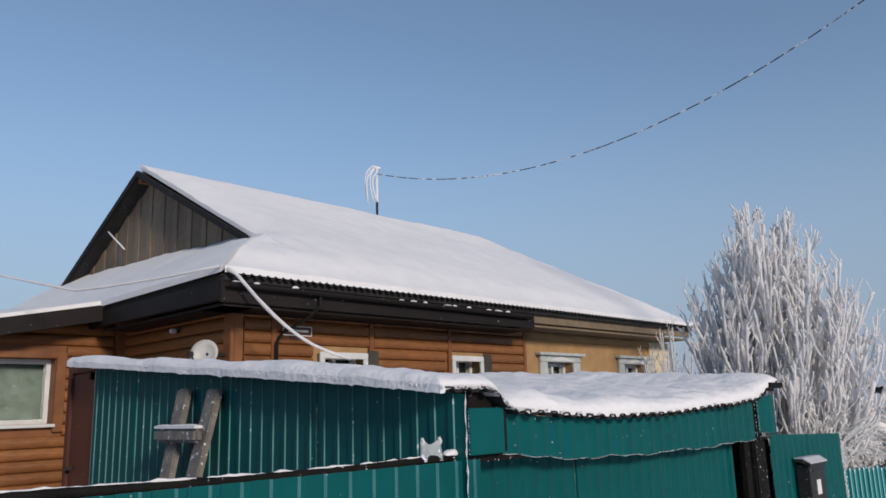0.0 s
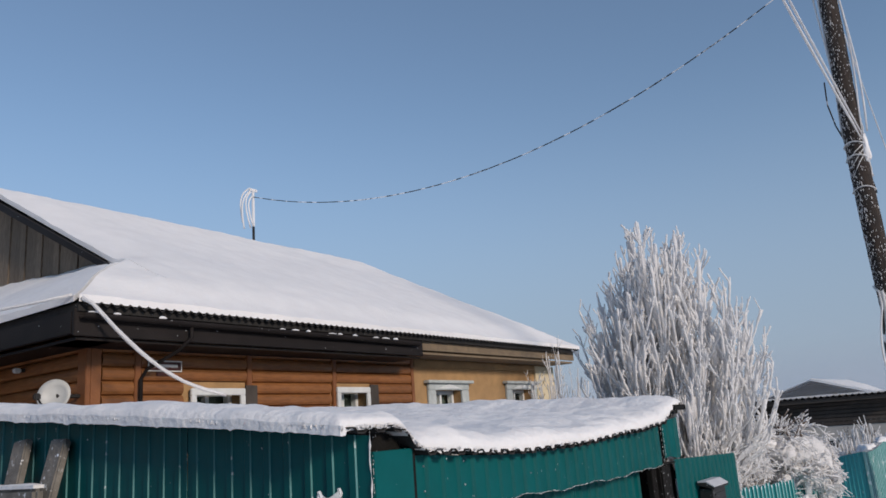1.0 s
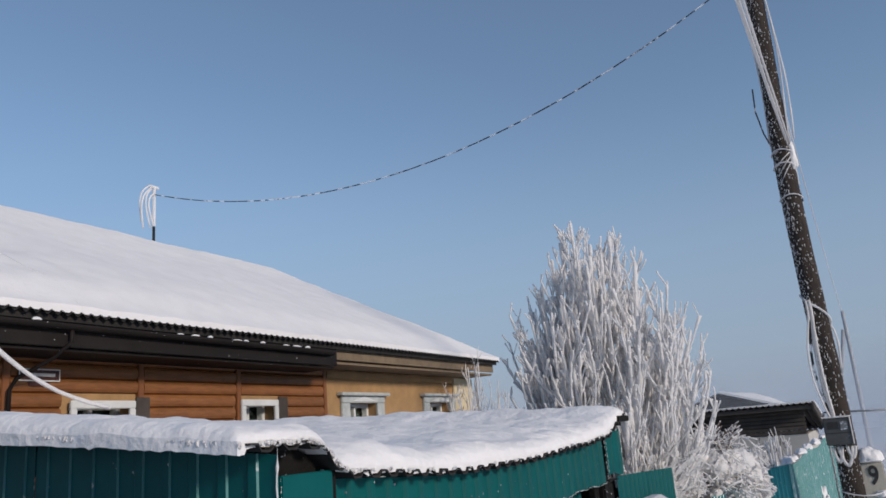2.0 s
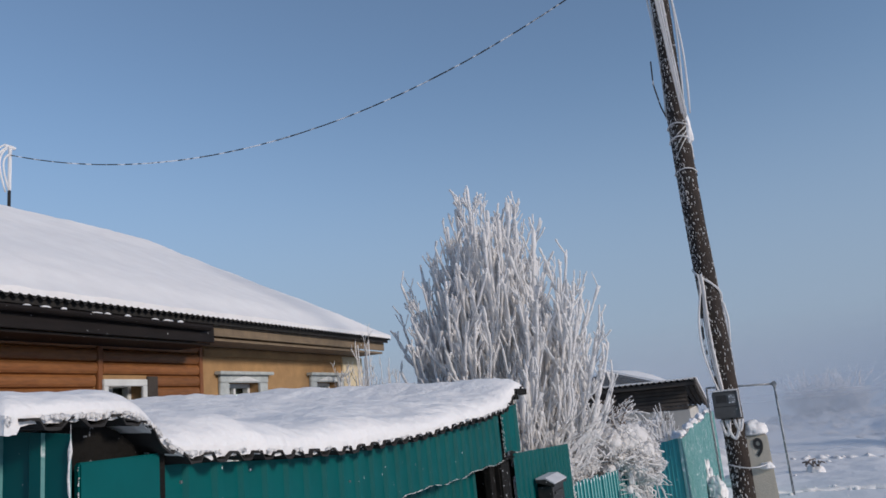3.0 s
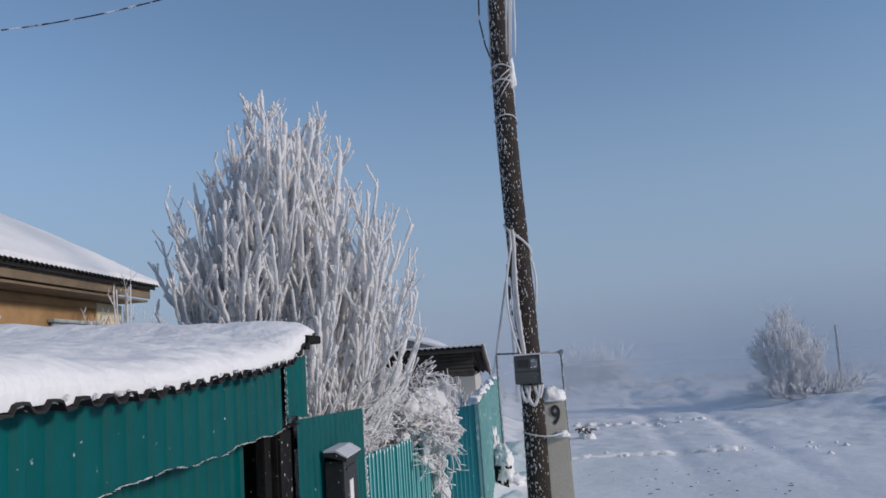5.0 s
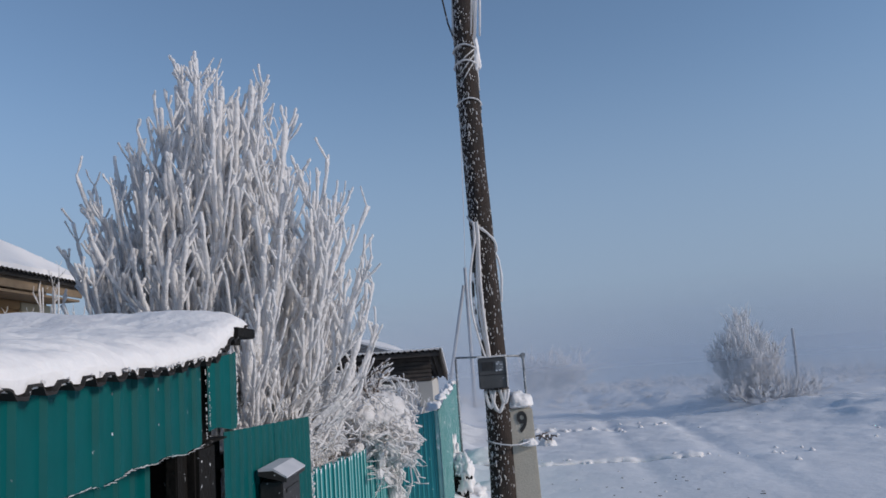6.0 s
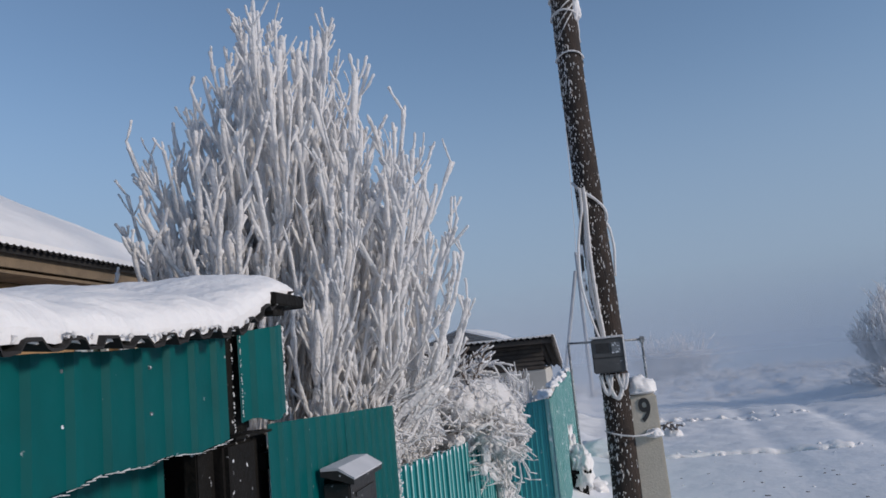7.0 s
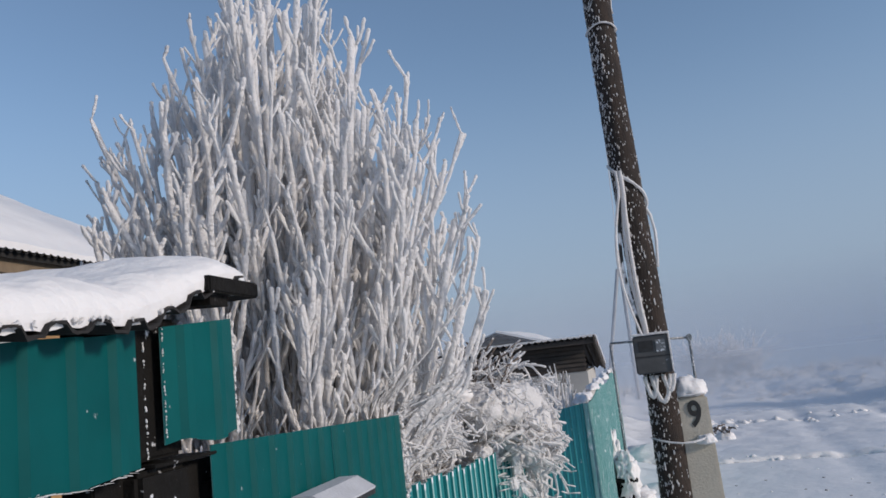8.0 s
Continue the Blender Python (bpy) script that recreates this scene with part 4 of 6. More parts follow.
for k, (a, b) in enumerate(((2.73, 3.80), (3.796, 4.94), (4.936, 5.56))):
    sheet("apron_sheet", a, b, apron_top, apron_low, lambda u, o, z, s=k % 2: street(u, o + 0.02 + 0.003 * s, z), gate, pale_every=999, rows=1)
for k, (a, b) in enumerate(((2.53, 3.52), (3.525, 4.50), (4.505, 5.50))):
    sheet("leaf_sheet", a, b, lambda u: 1.50, lambda u: 0.06, lambda u, o, z: street(u, o - 0.14, z), gate, pale_every=999)
part("gate_frame", box(box(bmesh.new(), (-2.40, 2.64, 0.12), (-2.358, 5.48, 0.17), 0.004), (-2.40, 2.64, 1.38), (-2.358, 5.48, 1.43), 0.004), "dark_iron", gate)
# plate added behind the gap: the hollow's deep shade as near-black colour
yy = steps(2.42, 3.0, 12)
v = [(x, y, z) for y in yy for x, z in ((-2.20, 1.44), (-2.20, canopy_z(-2.18, y) - 0.006), (-2.182, canopy_z(-2.18, y) - 0.006), (-2.182, 1.44))]
f = [(4 * i + k, 4 * i + 4 + k, 4 * i + 4 + (k + 1) % 4, 4 * i + (k + 1) % 4) for i in range(12) for k in range(4)] + [(0, 1, 2, 3), (51, 50, 49, 48)]
raw("backing", v, f, "tar", gate, "near-black plate added for the shade inside the gap")
part("gap_post", boxed((-2.175, 2.698, 1.48), (-2.145, 2.728, 1.68), 0.004), "tar", gate)
part("small_panel", boxed((-2.150, 2.455, 1.476), (-2.132, 2.695, 1.678), 0.004), "teal", gate, "flat teal filler panel")
sheet("side_panel", 5.66, 5.94, lambda u: 1.69 + 0.10 * (u - 5.66), lambda u: 1.437 + 0.008 * math.sin(u * 30), lambda u, o, z: street(u, o + 0.012 + 0.03 * math.sin((u - 5.66) * 9), z), gate, pale_every=999)
rng = random.Random(19)
for y0, x0, za, zb, w in ((5.944, -2.172, 1.44, 1.715, 0.0055), (5.662, -2.185, 1.44, 1.69, 0.002), (2.454, -2.135, 1.48, 1.676, 0.0018), (2.716, -2.163, 1.48, 1.672, 0.002), (5.560, -2.163, 1.41, 1.66, 0.0022)):
    edge_pile = Pile()
    for k in range(int((zb - za) / 0.005)):
        z, q = rng.uniform(za, zb), w * rng.uniform(0.3, 1.2)
        c = Vector((x0 + rng.uniform(-.4, .6) * w, y0 + rng.uniform(-.6, .6) * w, z))
        edge_pile.add(*tube_data([c - Vector((0, 0, q)), c, c + Vector((0, 0, q * 1.4))], [q * 0.5, q, q * 0.4], 5, 0.3, rng))
    tagged(edge_pile.make("rime_edge", "rime", gate, "ragged rime along the panel edge"), kind="stuff")
part("backing", boxed((-2.285, 5.50, 0.0), (-2.245, 5.95, 1.385), 0.004), "tar", gate)
part("ledge", boxed((-2.30, 5.63, 1.394), (-2.195, 5.88, 1.402), 0.002), "tar", gate)
rp = Pile()
rng = random.Random(9)
for i in range(150):
    u = 2.72 + 2.83 * i / 150
    z = apron_low(u)
    r = rng.uniform(0.0003, 0.0016)
    rp.add(*tube_data([(-2.172, u, z - r), (-2.168, u + 0.022, z - r * 0.6 + rng.uniform(-.004, .004))], [r, r * rng.uniform(0.6, 1.3)], 5))
tagged(rp.make("apron_rime", "rime"), "rime beads along the lower edge of the apron", "rime", kind="stuff")

for y in steps(2.82, 5.48, 9):
    for z in (1.50, 1.60):
        v, f = tube_data([(-2.1855, y, z), (-2.176, y, z)], [0.006, 0.004], 6)
        raw("screw", v, f, "galv", gate)

mail_fence = thing("street_fence", "teal steel fence panel carrying the letter box", "fence", at=(0, 0, 0))
mtop = lambda u: 1.417 - 0.05 * (u - 5.86) / 1.5
sheet("sheet", 5.86, 6.62, mtop, lambda u: 0.02, street, mail_fence, pale_every=999)
sheet("sheet", 6.616, 7.365, mtop, lambda u: -0.05, lambda u, o, z: street(u, o + 0.004, z), mail_fence, pale_every=999)
edge_pile = Pile()
rng = random.Random(23)
for k in range(420):
    q = rng.uniform(0.003, 0.011)
    c = Vector((-2.19 + rng.uniform(-.014, .012), 7.372 + abs(rng.gauss(0, 0.012)), rng.uniform(0.0, 1.36)))
    edge_pile.add(*tube_data([c - Vector((0, q, q * 0.5)), c, c + Vector((0, q * 1.5, q * 0.4))], [q * 0.5, q * 0.8, q * 0.3], 5, 0.35, rng))
tagged(edge_pile.make("rime_edge", "rime", mail_fence, "rimed sheet edge"), kind="stuff")
part("rail", boxed((-2.27, 5.88, 1.28), (-2.22, 7.36, 1.33), 0.004), "tar", mail_fence)

mail = thing("letter_box", "black steel letter box with a frosted sloping lid", "letter box", at=(-2.18, 6.42, 0.845))
part("body", box(bmesh.new(), (0, -0.165, 0), (0.098, 0.165, 0.325), 0.005), "dark_iron", mail)
for nm, rise, mt_name, lab in (("lid", 0.0, "dark_iron", ""), ("lid_frost", 0.020, "lid_frost", "thin crust of frost on the lid")):
    bm = bmesh.new()
    low = ((0.0, 0.355), (0.120, 0.322), (0.120, 0.338), (0.063, 0.372), (0.0, 0.372)) if not rise else ((0.0, 0.3725), (0.063, 0.3725), (0.121, 0.3385), (0.122, 0.345), (0.064, 0.382), (0.0, 0.382))
    n = len(low)
    vs = [bm.verts.new((x, y, z)) for y in (-0.185, 0.185) for x, z in low]
    bm.faces.new(vs[:n]), bm.faces.new(vs[n:][::-1])
    for i in range(n):
        bm.faces.new((vs[i], vs[n + i], vs[n + (i + 1) % n], vs[(i + 1) % n]))
    bmesh.ops.recalc_face_normals(bm, faces=bm.faces[:])
    part(nm, bm, mt_name, mail, lab)
part("label_plate", boxed((0.0985, -0.04, 0.10), (0.102, 0.045, 0.21)), "paper", mail, "white paper label")
part("slot", boxed((0.0985, -0.11, 0.27), (0.104, 0.11, 0.285)), "black_paint", mail)

picket = thing("street_fence", "low teal ribbed steel fence crusted with rime", "fence", at=(0, 0, 0))
ptop = lambda u: 1.062 - 0.046 * (u - 7.4)
pick_x = lambda u: FENCE_X + 0.055 * (u - 7.4)        # this stretch veers towards the street
# flagged strip is painted pale for the picket's upright highlight and rime
cut = [(-0.040, -0.024, 0), (-0.038, -0.002, 1), (-0.030, 0.003, 0), (-0.018, 0.004, 0), (0.0, 0.007, 0), (0.018, 0.004, 0), (0.038, -0.002, 0), (0.040, -0.024, 0)]
v = [(x, y, z) for y, x, rime in cut for z in (-1.35, -4.0 * y * y)]
picket_mesh = raw("picket", v, [(2 * i, 2 * i + 2, 2 * i + 3, 2 * i + 1) for i in range(7)] + [tuple(range(1, 16, 2))], ["turquoise", "teal_pale"], picket, index=[1 if c[2] else 0 for c in cut[:7]] + [1]).data
rng = random.Random(31)
for k in range(28):
    u = 7.46 + 0.112 * k
    ob = bpy.data.objects["picket"] if k == 0 else new("picket", picket_mesh)
    ob.parent = picket
    ob.location = (pick_x(u) + rng.uniform(-.004, .004), u, ptop(u) + rng.uniform(-.012, .012))
for z in (0.2, 0.8):
    v = [(pick_x(y) + dx, y, z + dz) for y in (7.42, 10.53) for dx in (-0.07, -0.015) for dz in (0.0, 0.05)]
    raw("rail", v, [(0, 1, 3, 2), (4, 6, 7, 5), (0, 4, 5, 1), (2, 3, 7, 6), (0, 2, 6, 4), (1, 5, 7, 3)], "tar", picket)

JOG_Y = 10.56
for ob in (low_fence, mail_fence, picket):
    tagged(ob, group="fence stretches along the street")
jog = thing("street_fence", "short teal ribbed fence return across the verge", "fence", at=(0, 0, 0))
sheet("sheet", 0.0, 0.41, lambda u: 1.08 + 0.18 * u, lambda u: -0.3, lambda u, o, z: (-2.03 + u, JOG_Y - o, z), jog, material=("faded_teal", "teal_glint_rime"), pitch=0.045, depth=0.010, pale_every=2, flat=0.5)
part("edge_trim", boxed((-1.618, JOG_Y - 0.02, -0.3), (-1.59, JOG_Y + 0.03, 1.15), 0.004), "teal_pale", jog)

pale = thing("street_fence", "pale rimed sheet fence leading down the street", "fence", at=(0, 0, 0))
for ob in (jog, pale):
    tagged(ob, group="fence stretches along the street")
pal_x = lambda u: -1.605 + 0.02 * (u - JOG_Y)
for k in range(6):
    a = JOG_Y + 0.035 + k * 1.15
    sheet("sheet", a, a + 1.147, lambda u: 1.15 + 0.012 * (u - JOG_Y) + 0.03 * math.sin(u * 2.1), lambda u: -0.4, lambda u, o, z, s=k % 2: (pal_x(u) + o + 0.004 * s, u, z), pale, material=("teal_pale", "teal_glint_rime"), pale_every=1)
    part("post", boxed((pal_x(a) - 0.08, a + 0.5, -0.4), (pal_x(a) - 0.02, a + 0.56, 1.08), 0.004), "tar", pale)


for i, (dx, y, s) in enumerate(((0.0, 10.9, 0.10), (0.0, 11.3, 0.07), (0.0, 12.4, 0.10), (0.02, 13.3, 0.12), (0.02, 14.6, 0.13), (0.0, 16.2, 0.14))):
    snow_heap("fence_snow", (pal_x(y) - 0.05, y, 1.155 + 0.012 * (y - JOG_Y)), (0.07, 0.24 + s, s * 0.6), "snow lump on top of the pale fence", 40.0 + i)

# ---- utility pole ----
POLE = Vector((-1.015, 10.5, -0.35))
pole = thing("utility_pole", "dark rimed timber utility pole lashed to a concrete stub", "utility pole", at=POLE)


def pole_at(z):
    """Centre of the pole at world height z, relative to its foot."""
    t = (z + 0.35) / 8.2
    bend = 0.02 * math.sin(z * 1.1)
    return Vector((-0.02 * t + bend, -0.02 * t, z + 0.35))


zz = steps(-0.35, 7.7, 60)
tube("shaft", [pole_at(z) for z in zz], [0.121 - 0.014 * (z + 0.35) / 8.2 for z in zz], "pole_wood", pole, sides=16, wobble=0.025, rng=random.Random(3))
bm = bmesh.new()
sv = []
for z, w, d in ((0.0, 0.128, 0.11), (1.47, 0.114, 0.09)):
    sv += [bm.verts.new((0.228 + sx * w + (0.012 if z == 0 else 0), 0.06 + sy * d, z)) for sx, sy in ((-1, -1), (1, -1), (1, 1), (-1, 1))]
bm.faces.new(sv[:4][::-1]), bm.faces.new(sv[4:])
for i in range(4):
    bm.faces.new((sv[i], sv[(i + 1) % 4], sv[4 + (i + 1) % 4], sv[4 + i]))
bmesh.ops.bevel(bm, geom=bm.edges[:], offset=0.012, segments=2, affect="EDGES")
stub = part("concrete_stub", bm, "concrete", pole, "grey concrete stub with a stencilled digit")
font = bpy.data.curves.new("digit", "FONT")
font.body, font.size, font.extrude, font.align_x, font.offset = "9", 0.27, 0.002, "CENTER", 0.006
dg = new("digit_curve", font)
bpy.context.view_layer.update()
me = bpy.data.meshes.new_from_object(dg.evaluated_get(bpy.context.evaluated_depsgraph_get()))
bpy.data.objects.remove(dg)
me.materials.clear()
me.materials.append(M["black_paint"])
digit = new("digit", me)
digit.parent = pole
digit.matrix_basis = pose(0.234, -0.036, 1.255, 91, 0, 0) @ Matrix.Diagonal((0.78, 1, 1, 1))
tagged(digit, "black stencilled digit")
for z, r in ((1.17, 0.0075), (0.40, 0.007), (4.95, 0.009), (5.12, 0.009), (4.55, 0.008)):
    c = pole_at(z - 0.35)
    wide = 0.19 if z < 2 else 0.0
    pts = []
    for k in range(17):
        w = 2 * math.pi * k / 16
        pts.append(c + Vector((0.126 * math.cos(w) + (wide * (0.5 + 0.5 * math.cos(w))), (0.126 + (0.08 if wide else 0)) * math.sin(w) + (0.03 if wide else 0), 0.02 * math.sin(w * 2 + z))))
    tube("wire_lashing", pts, r, "rime", pole, "rimed wire lashing", sides=6, wobble=0.25, rng=random.Random(int(z * 10)))
# meter box in front of the pole
bm = boxed((-0.150, -0.250, 1.685), (0.115, -0.118, 1.975), 0.010)
mbx = part("meter_box", bm, "grey_box", pole, "grey frosted electricity meter box")
part("box_window", boxed((-0.115, -0.256, 1.855), (-0.005, -0.2515, 1.935), 0.001), "black_paint", mbx)
part("box_window", boxed((0.015, -0.256, 1.845), (0.085, -0.2515, 1.935), 0.001), "galv", mbx)
part("box_lip", boxed((-0.160, -0.268, 1.976), (0.125, -0.112, 1.992), 0.004), "rime", mbx)
part("box_rime", boxed((0.112, -0.262, 1.69), (0.124, -0.240, 1.975), 0.004), "rime", mbx)
part("box_seam", boxed((-0.149, -0.255, 1.81), (0.114, -0.251, 1.818)), "black_paint", mbx)
for x0, x1, drop in ((-0.10, -0.01, 0.16), (-0.05, 0.09, 0.20), (0.04, 0.12, 0.12)):
    pts = [Vector((x0 + (x1 - x0) * i / 12, -0.19, 1.67 - drop * math.sin(math.pi * i / 12) ** 0.8)) for i in range(13)]
    tube("cable_loop", pts, 0.017, "rime", pole, "rimed cable loop", sides=7, wobble=0.2, rng=random.Random(8))
# conduits bowing out beside the shaft
for k, (off, r, m) in enumerate(((-0.125, 0.014, "cable"), (-0.085, 0.015, "rime"), (-0.055, 0.016, "rime"), (-0.155, 0.011, "rime"))):
    pts = []
    for i in range(19):
        z = 1.95 + 1.35 * i / 18
        s = math.sin(math.pi * min(1.0, (i / 18) * 1.15)) if i / 18 * 1.15 < 1 else 0.0
        c = pole_at(z - 0.35)
        pts.append(c + Vector((-0.03 + (off + 0.02) * (0.35 + 0.75 * s) , -0.112 - 0.01 * k, 0)))
    tube("conduit", pts, r, m, pole, "rimed supply cable", sides=6, wobble=0.15, rng=random.Random(k))
pts = []
for i in range(15):
    w = math.pi * (1.05 + 1.1 * i / 14)
    z = 3.38 - 0.38 * i / 14
    pts.append(pole_at(z - 0.35) + Vector((0.130 * math.cos(w), 0.130 * math.sin(w), 0)))
for i in range(1, 8):
    pts.append(pole_at(3.0 - 0.07 * i - 0.35) + Vector((0.13 + 0.02 * math.sin(i * 0.5), 0.02, 0)))
tube("wrapped_cable", pts, 0.013, "rime", pole, "rimed cable wound round the shaft", sides=6, wobble=0.2, rng=random.Random(4))
# bundle of old brackets with a snow lump
rng = random.Random(12)
for k in range(7):
    z = 4.25 + 0.10 * k
    c = pole_at(z)
    tube("wire_tangle", [c + Vector((0.09 + 0.03 * math.sin(k * 2 + j), -0.04 + 0.02 * j, 0.55 - 0.12 * j - 0.03 * k)) for j in range(7)], 0.009, "cable" if k % 2 else "rime", pole, sides=5, wobble=0.2, rng=rng)
for k in range(3):
    c0, c1 = pole_at(4.35 + 0.12 * k), pole_at(4.62 + 0.06 * k)
    tube("wire_lashing", [c0 + Vector((-0.08, -0.09, 0)), (c0 + c1) / 2 + Vector((0, -0.108, 0)), c1 + Vector((0.085, -0.085, 0))], 0.008, "rime", pole, sides=5, wobble=0.2, rng=rng)
for k, off in enumerate((-0.13, -0.085, 0.12, 0.15)):
    tube("riser_wire", [pole_at(z) + Vector((off * (1 + 0.25 * math.sin(z * 2 + k)), -0.04, 0)) for z in steps(4.9, 7.8, 16)], 0.011, "rime", pole, "rimed riser wire", sides=5, wobble=0.2, rng=rng)
tube("loose_wire", [pole_at(5.55) + Vector((-0.20, -0.05, 0.1)), pole_at(5.35) + Vector((-0.21, -0.06, 0)), pole_at(5.05) + Vector((-0.16, -0.06, 0)), pole_at(4.85) + Vector((-0.10, -0.05, 0))], 0.009, "cable", pole, sides=5)
part("crossarm", boxed((-0.75, -0.06, 7.85), (0.55, 0.05, 7.96), 0.012), "pole_wood", pole)
for x in (-0.68, -0.35, 0.25, 0.48):
    v, f = tube_data([(x, 0, 7.96), (x, 0, 8.05), (x, 0, 8.07), (x, 0, 8.13)], [0.012, 0.012, 0.04, 0.03], 10)
    raw("insulator", v, f, "white_paint", pole, "white porcelain insulator", smooth=True)
crust = Pile()
rng = random.Random(55)
for k in range(2600):
    z = rng.uniform(0.0, 7.6)
    w = radians(rng.gauss(222, 34) if k % 4 else rng.uniform(170, 370))
    rr = 0.121 - 0.014 * (z + 0.35) / 8.2
    c = pole_at(z) + Vector((rr * math.cos(w), rr * math.sin(w), 0))
    q = rng.uniform(0.0018, 0.0075) * (1.0 if rng.random() < 0.6 else 0.6)
    crust.add(*tube_data([c - Vector((0, 0, q * rng.uniform(0.8, 3.5))), c, c + Vector((0, 0, q * rng.uniform(0.8, 3.5)))], [q * 0.4, q, q * 0.5], 5, 0.3, rng))
tagged(crust.make("rime_crust", "rime", pole, "specks of rime crusted on the timber"), kind="stuff")
snow_heap("stub_snow", (POLE.x + 0.215, POLE.y + 0.055, POLE.z + 1.50), (0.15, 0.13, 0.13), "rounded cap of snow on the concrete stub", 60.0)
snow_heap("stub_snow", (POLE.x + 0.285, POLE.y - 0.05, POLE.z + 1.13), (0.075, 0.06, 0.06), "snow lump caught on the wire lashing", 61.0)
snow_heap("pole_snow", (POLE.x + 0.0, POLE.y - 0.06, 4.42 + 0.02), (0.05, 0.05, 0.05), "snow lump caught on the pole", 62.0)
o = snow_heap("pole_snow", tuple(POLE + pole_at(4.60) + Vector((0.105, -0.03, 0))), (0.045, 0.05, 0.28), "long snow lump caught beside the pole", 63.0)

for k, dx in enumerate((0.0, 0.045, -0.05)):
    cable("service_cable", sag((-0.955 + dx * 0.4, 10.37, 4.80 + 0.05 * k), (-0.955 + dx, -12.0, 5.6 + 0.05 * k), 0.35, 30), 0.010, "rime", "rimed service cable running along the street from the pole")
TOP = POLE + pole_at(7.75)
HOOK = POLE + pole_at(7.22) + Vector((-0.10, -0.05, 0))
cable("overhead_wire", sag(MAST + Vector((0, 0, 1.02)), HOOK, 1.12, 60), 0.0085, "cable", "sagging half-rimed supply wire from mast to pole")
for k, x in enumerate((0.25, 0.36, 0.48)):
    cable("overhead_wire", sag(TOP + Vector((x, 0, 0.2)), Vector((4.2 + x, -22.0, 8.2)), 0.7, 24), 0.011, "rime", "rimed line running along the street")
FAR = Vector((-1.06, 33.0, -0.4))
far_pole = thing("utility_pole", "distant utility pole with a leaning strut, painted pale for haze", "utility pole", at=FAR)
# pole and strut take a pale colour in place of haze
tube("shaft", [(0, 0, 5.6 * i / 8) for i in range(9)], [0.085 - 0.003 * i for i in range(9)], "rimed_timber", far_pole, sides=10)
tube("strut", [Vector((-1.15, 0, 0)).lerp(Vector((-0.09, 0, 4.9)), i / 6) for i in range(7)], 0.07, "rimed_timber", far_pole, sides=10)
cable("overhead_wire", sag(POLE + pole_at(7.3) + Vector((-0.02, 0.10, 0)), FAR + Vector((0, -0.08, 5.5)), 0.55, 30), 0.011, "rime", "thin rimed line running on to the distant pole")

# ---- pipe frame, bench and shed down the street ----
pf = thing("pipe_frame", "thin steel pipe frame standing in the snow", "pipe frame", at=(-0.885, 16.0, -0.4))
for x, h in ((-0.565, 2.06), (0.565, 2.02)):
    v, f = tube_data([(x, 0, 0), (x, 0, h)], 0.020, 8)
    raw("upright", v, f, "galv", pf, smooth=True)
v, f = tube_data([(-0.565, 0, 2.06), (0.565, 0, 2.02)], 0.018, 8)
raw("crossbar", v, f, "galv", pf, smooth=True)
part("joint", box(bmesh.new(), (0.525, -0.03, 1.97), (0.605, 0.03, 2.07), 0.015), "galv", pf)

bench = thing("bench", "dark low bench almost buried in snow", "bench", at=(-1.46, 13.6, -0.2))
part("seat", box(bmesh.new(), (-0.20, -0.5, 0.30), (0.16, 0.5, 0.34), 0.008), "tar", bench)
for y in (-0.4, 0.36):
    part("leg", box(bmesh.new(), (-0.15, y, 0.0), (0.10, y + 0.06, 0.30), 0.006), "tar", bench)
for i, (x, y, z, a, b, h) in enumerate(((-1.44, 13.55, 0.13, 0.13, 0.44, 0.24), (-1.54, 13.7, 0.20, 0.09, 0.22, 0.40), (-1.40, 13.3, 0.12, 0.12, 0.20, 0.27), (-1.58, 13.45, 0.30, 0.07, 0.15, 0.14), (-1.55, 13.5, -0.22, 0.14, 0.40, 0.22), (-1.35, 13.9, -0.25, 0.25, 0.35, 0.16))):
    snow_heap("bench_snow", (x, y, z), (a, b, h), "uneven heap of snow on the buried bench", 64.0 + i, rugged=0.30)
for i, (x, y, a, b, h) in enumerate(((-1.2, 12.2, 0.4, 0.7, 0.2), (-1.3, 11.4, 0.25, 0.4, 0.15), (-0.9, 14.6, 0.5, 0.5, 0.12), (-1.1, 17.5, 0.5, 0.8, 0.22), (0.3, 19.5, 0.20, 0.2, 0.16))):
    snow_heap("snow_heap", (x, y, ground_z(x, y) - 0.03), (a, b, h), "small heap of cleared snow beside the fence", 70.0 + i)
branch = Pile()
rng = random.Random(77)
for k in range(9):
    a = Vector((0.25 + rng.uniform(-.15, .15), 19.4 + rng.uniform(-.2, .2), ground_z(0.3, 19.5) + 0.12))
    b = a + Vector((rng.uniform(-.18, .22), rng.uniform(-.2, .2), rng.uniform(0.02, 0.14)))
    branch.add(*tube_data([a, (a + b) / 2 + Vector((0, 0, 0.05)), b], 0.018, 5))
tagged(branch.make("brushwood", "bark"), "dark brushwood poking out of the snow", "brushwood", kind="stuff")

SH = Vector((-3.5, 20.0, -0.23))
shed = thing("shed", "low dark log shed with a corrugated snowy roof", "shed", at=SH)
for k in range(7):
    z = 1.45 + k * 0.088
    part("log", box(bmesh.new(), (-1.6, -0.03, z), (1.45, 0.07, z + 0.083), 0.02), "shed_wood", shed)
part("wall", boxed((-1.6, 0.0, -0.2), (1.45, 0.25, 1.445)), "pale_wall", shed, "pale lower wall")
part("wall", boxed((1.25, 0.25, -0.2), (1.45, 3.5, 1.45)), "pale_wall", shed)
part("wall", boxed((-1.6, 0.25, -0.2), (-1.4, 3.5, 1.45)), "pale_wall", shed)
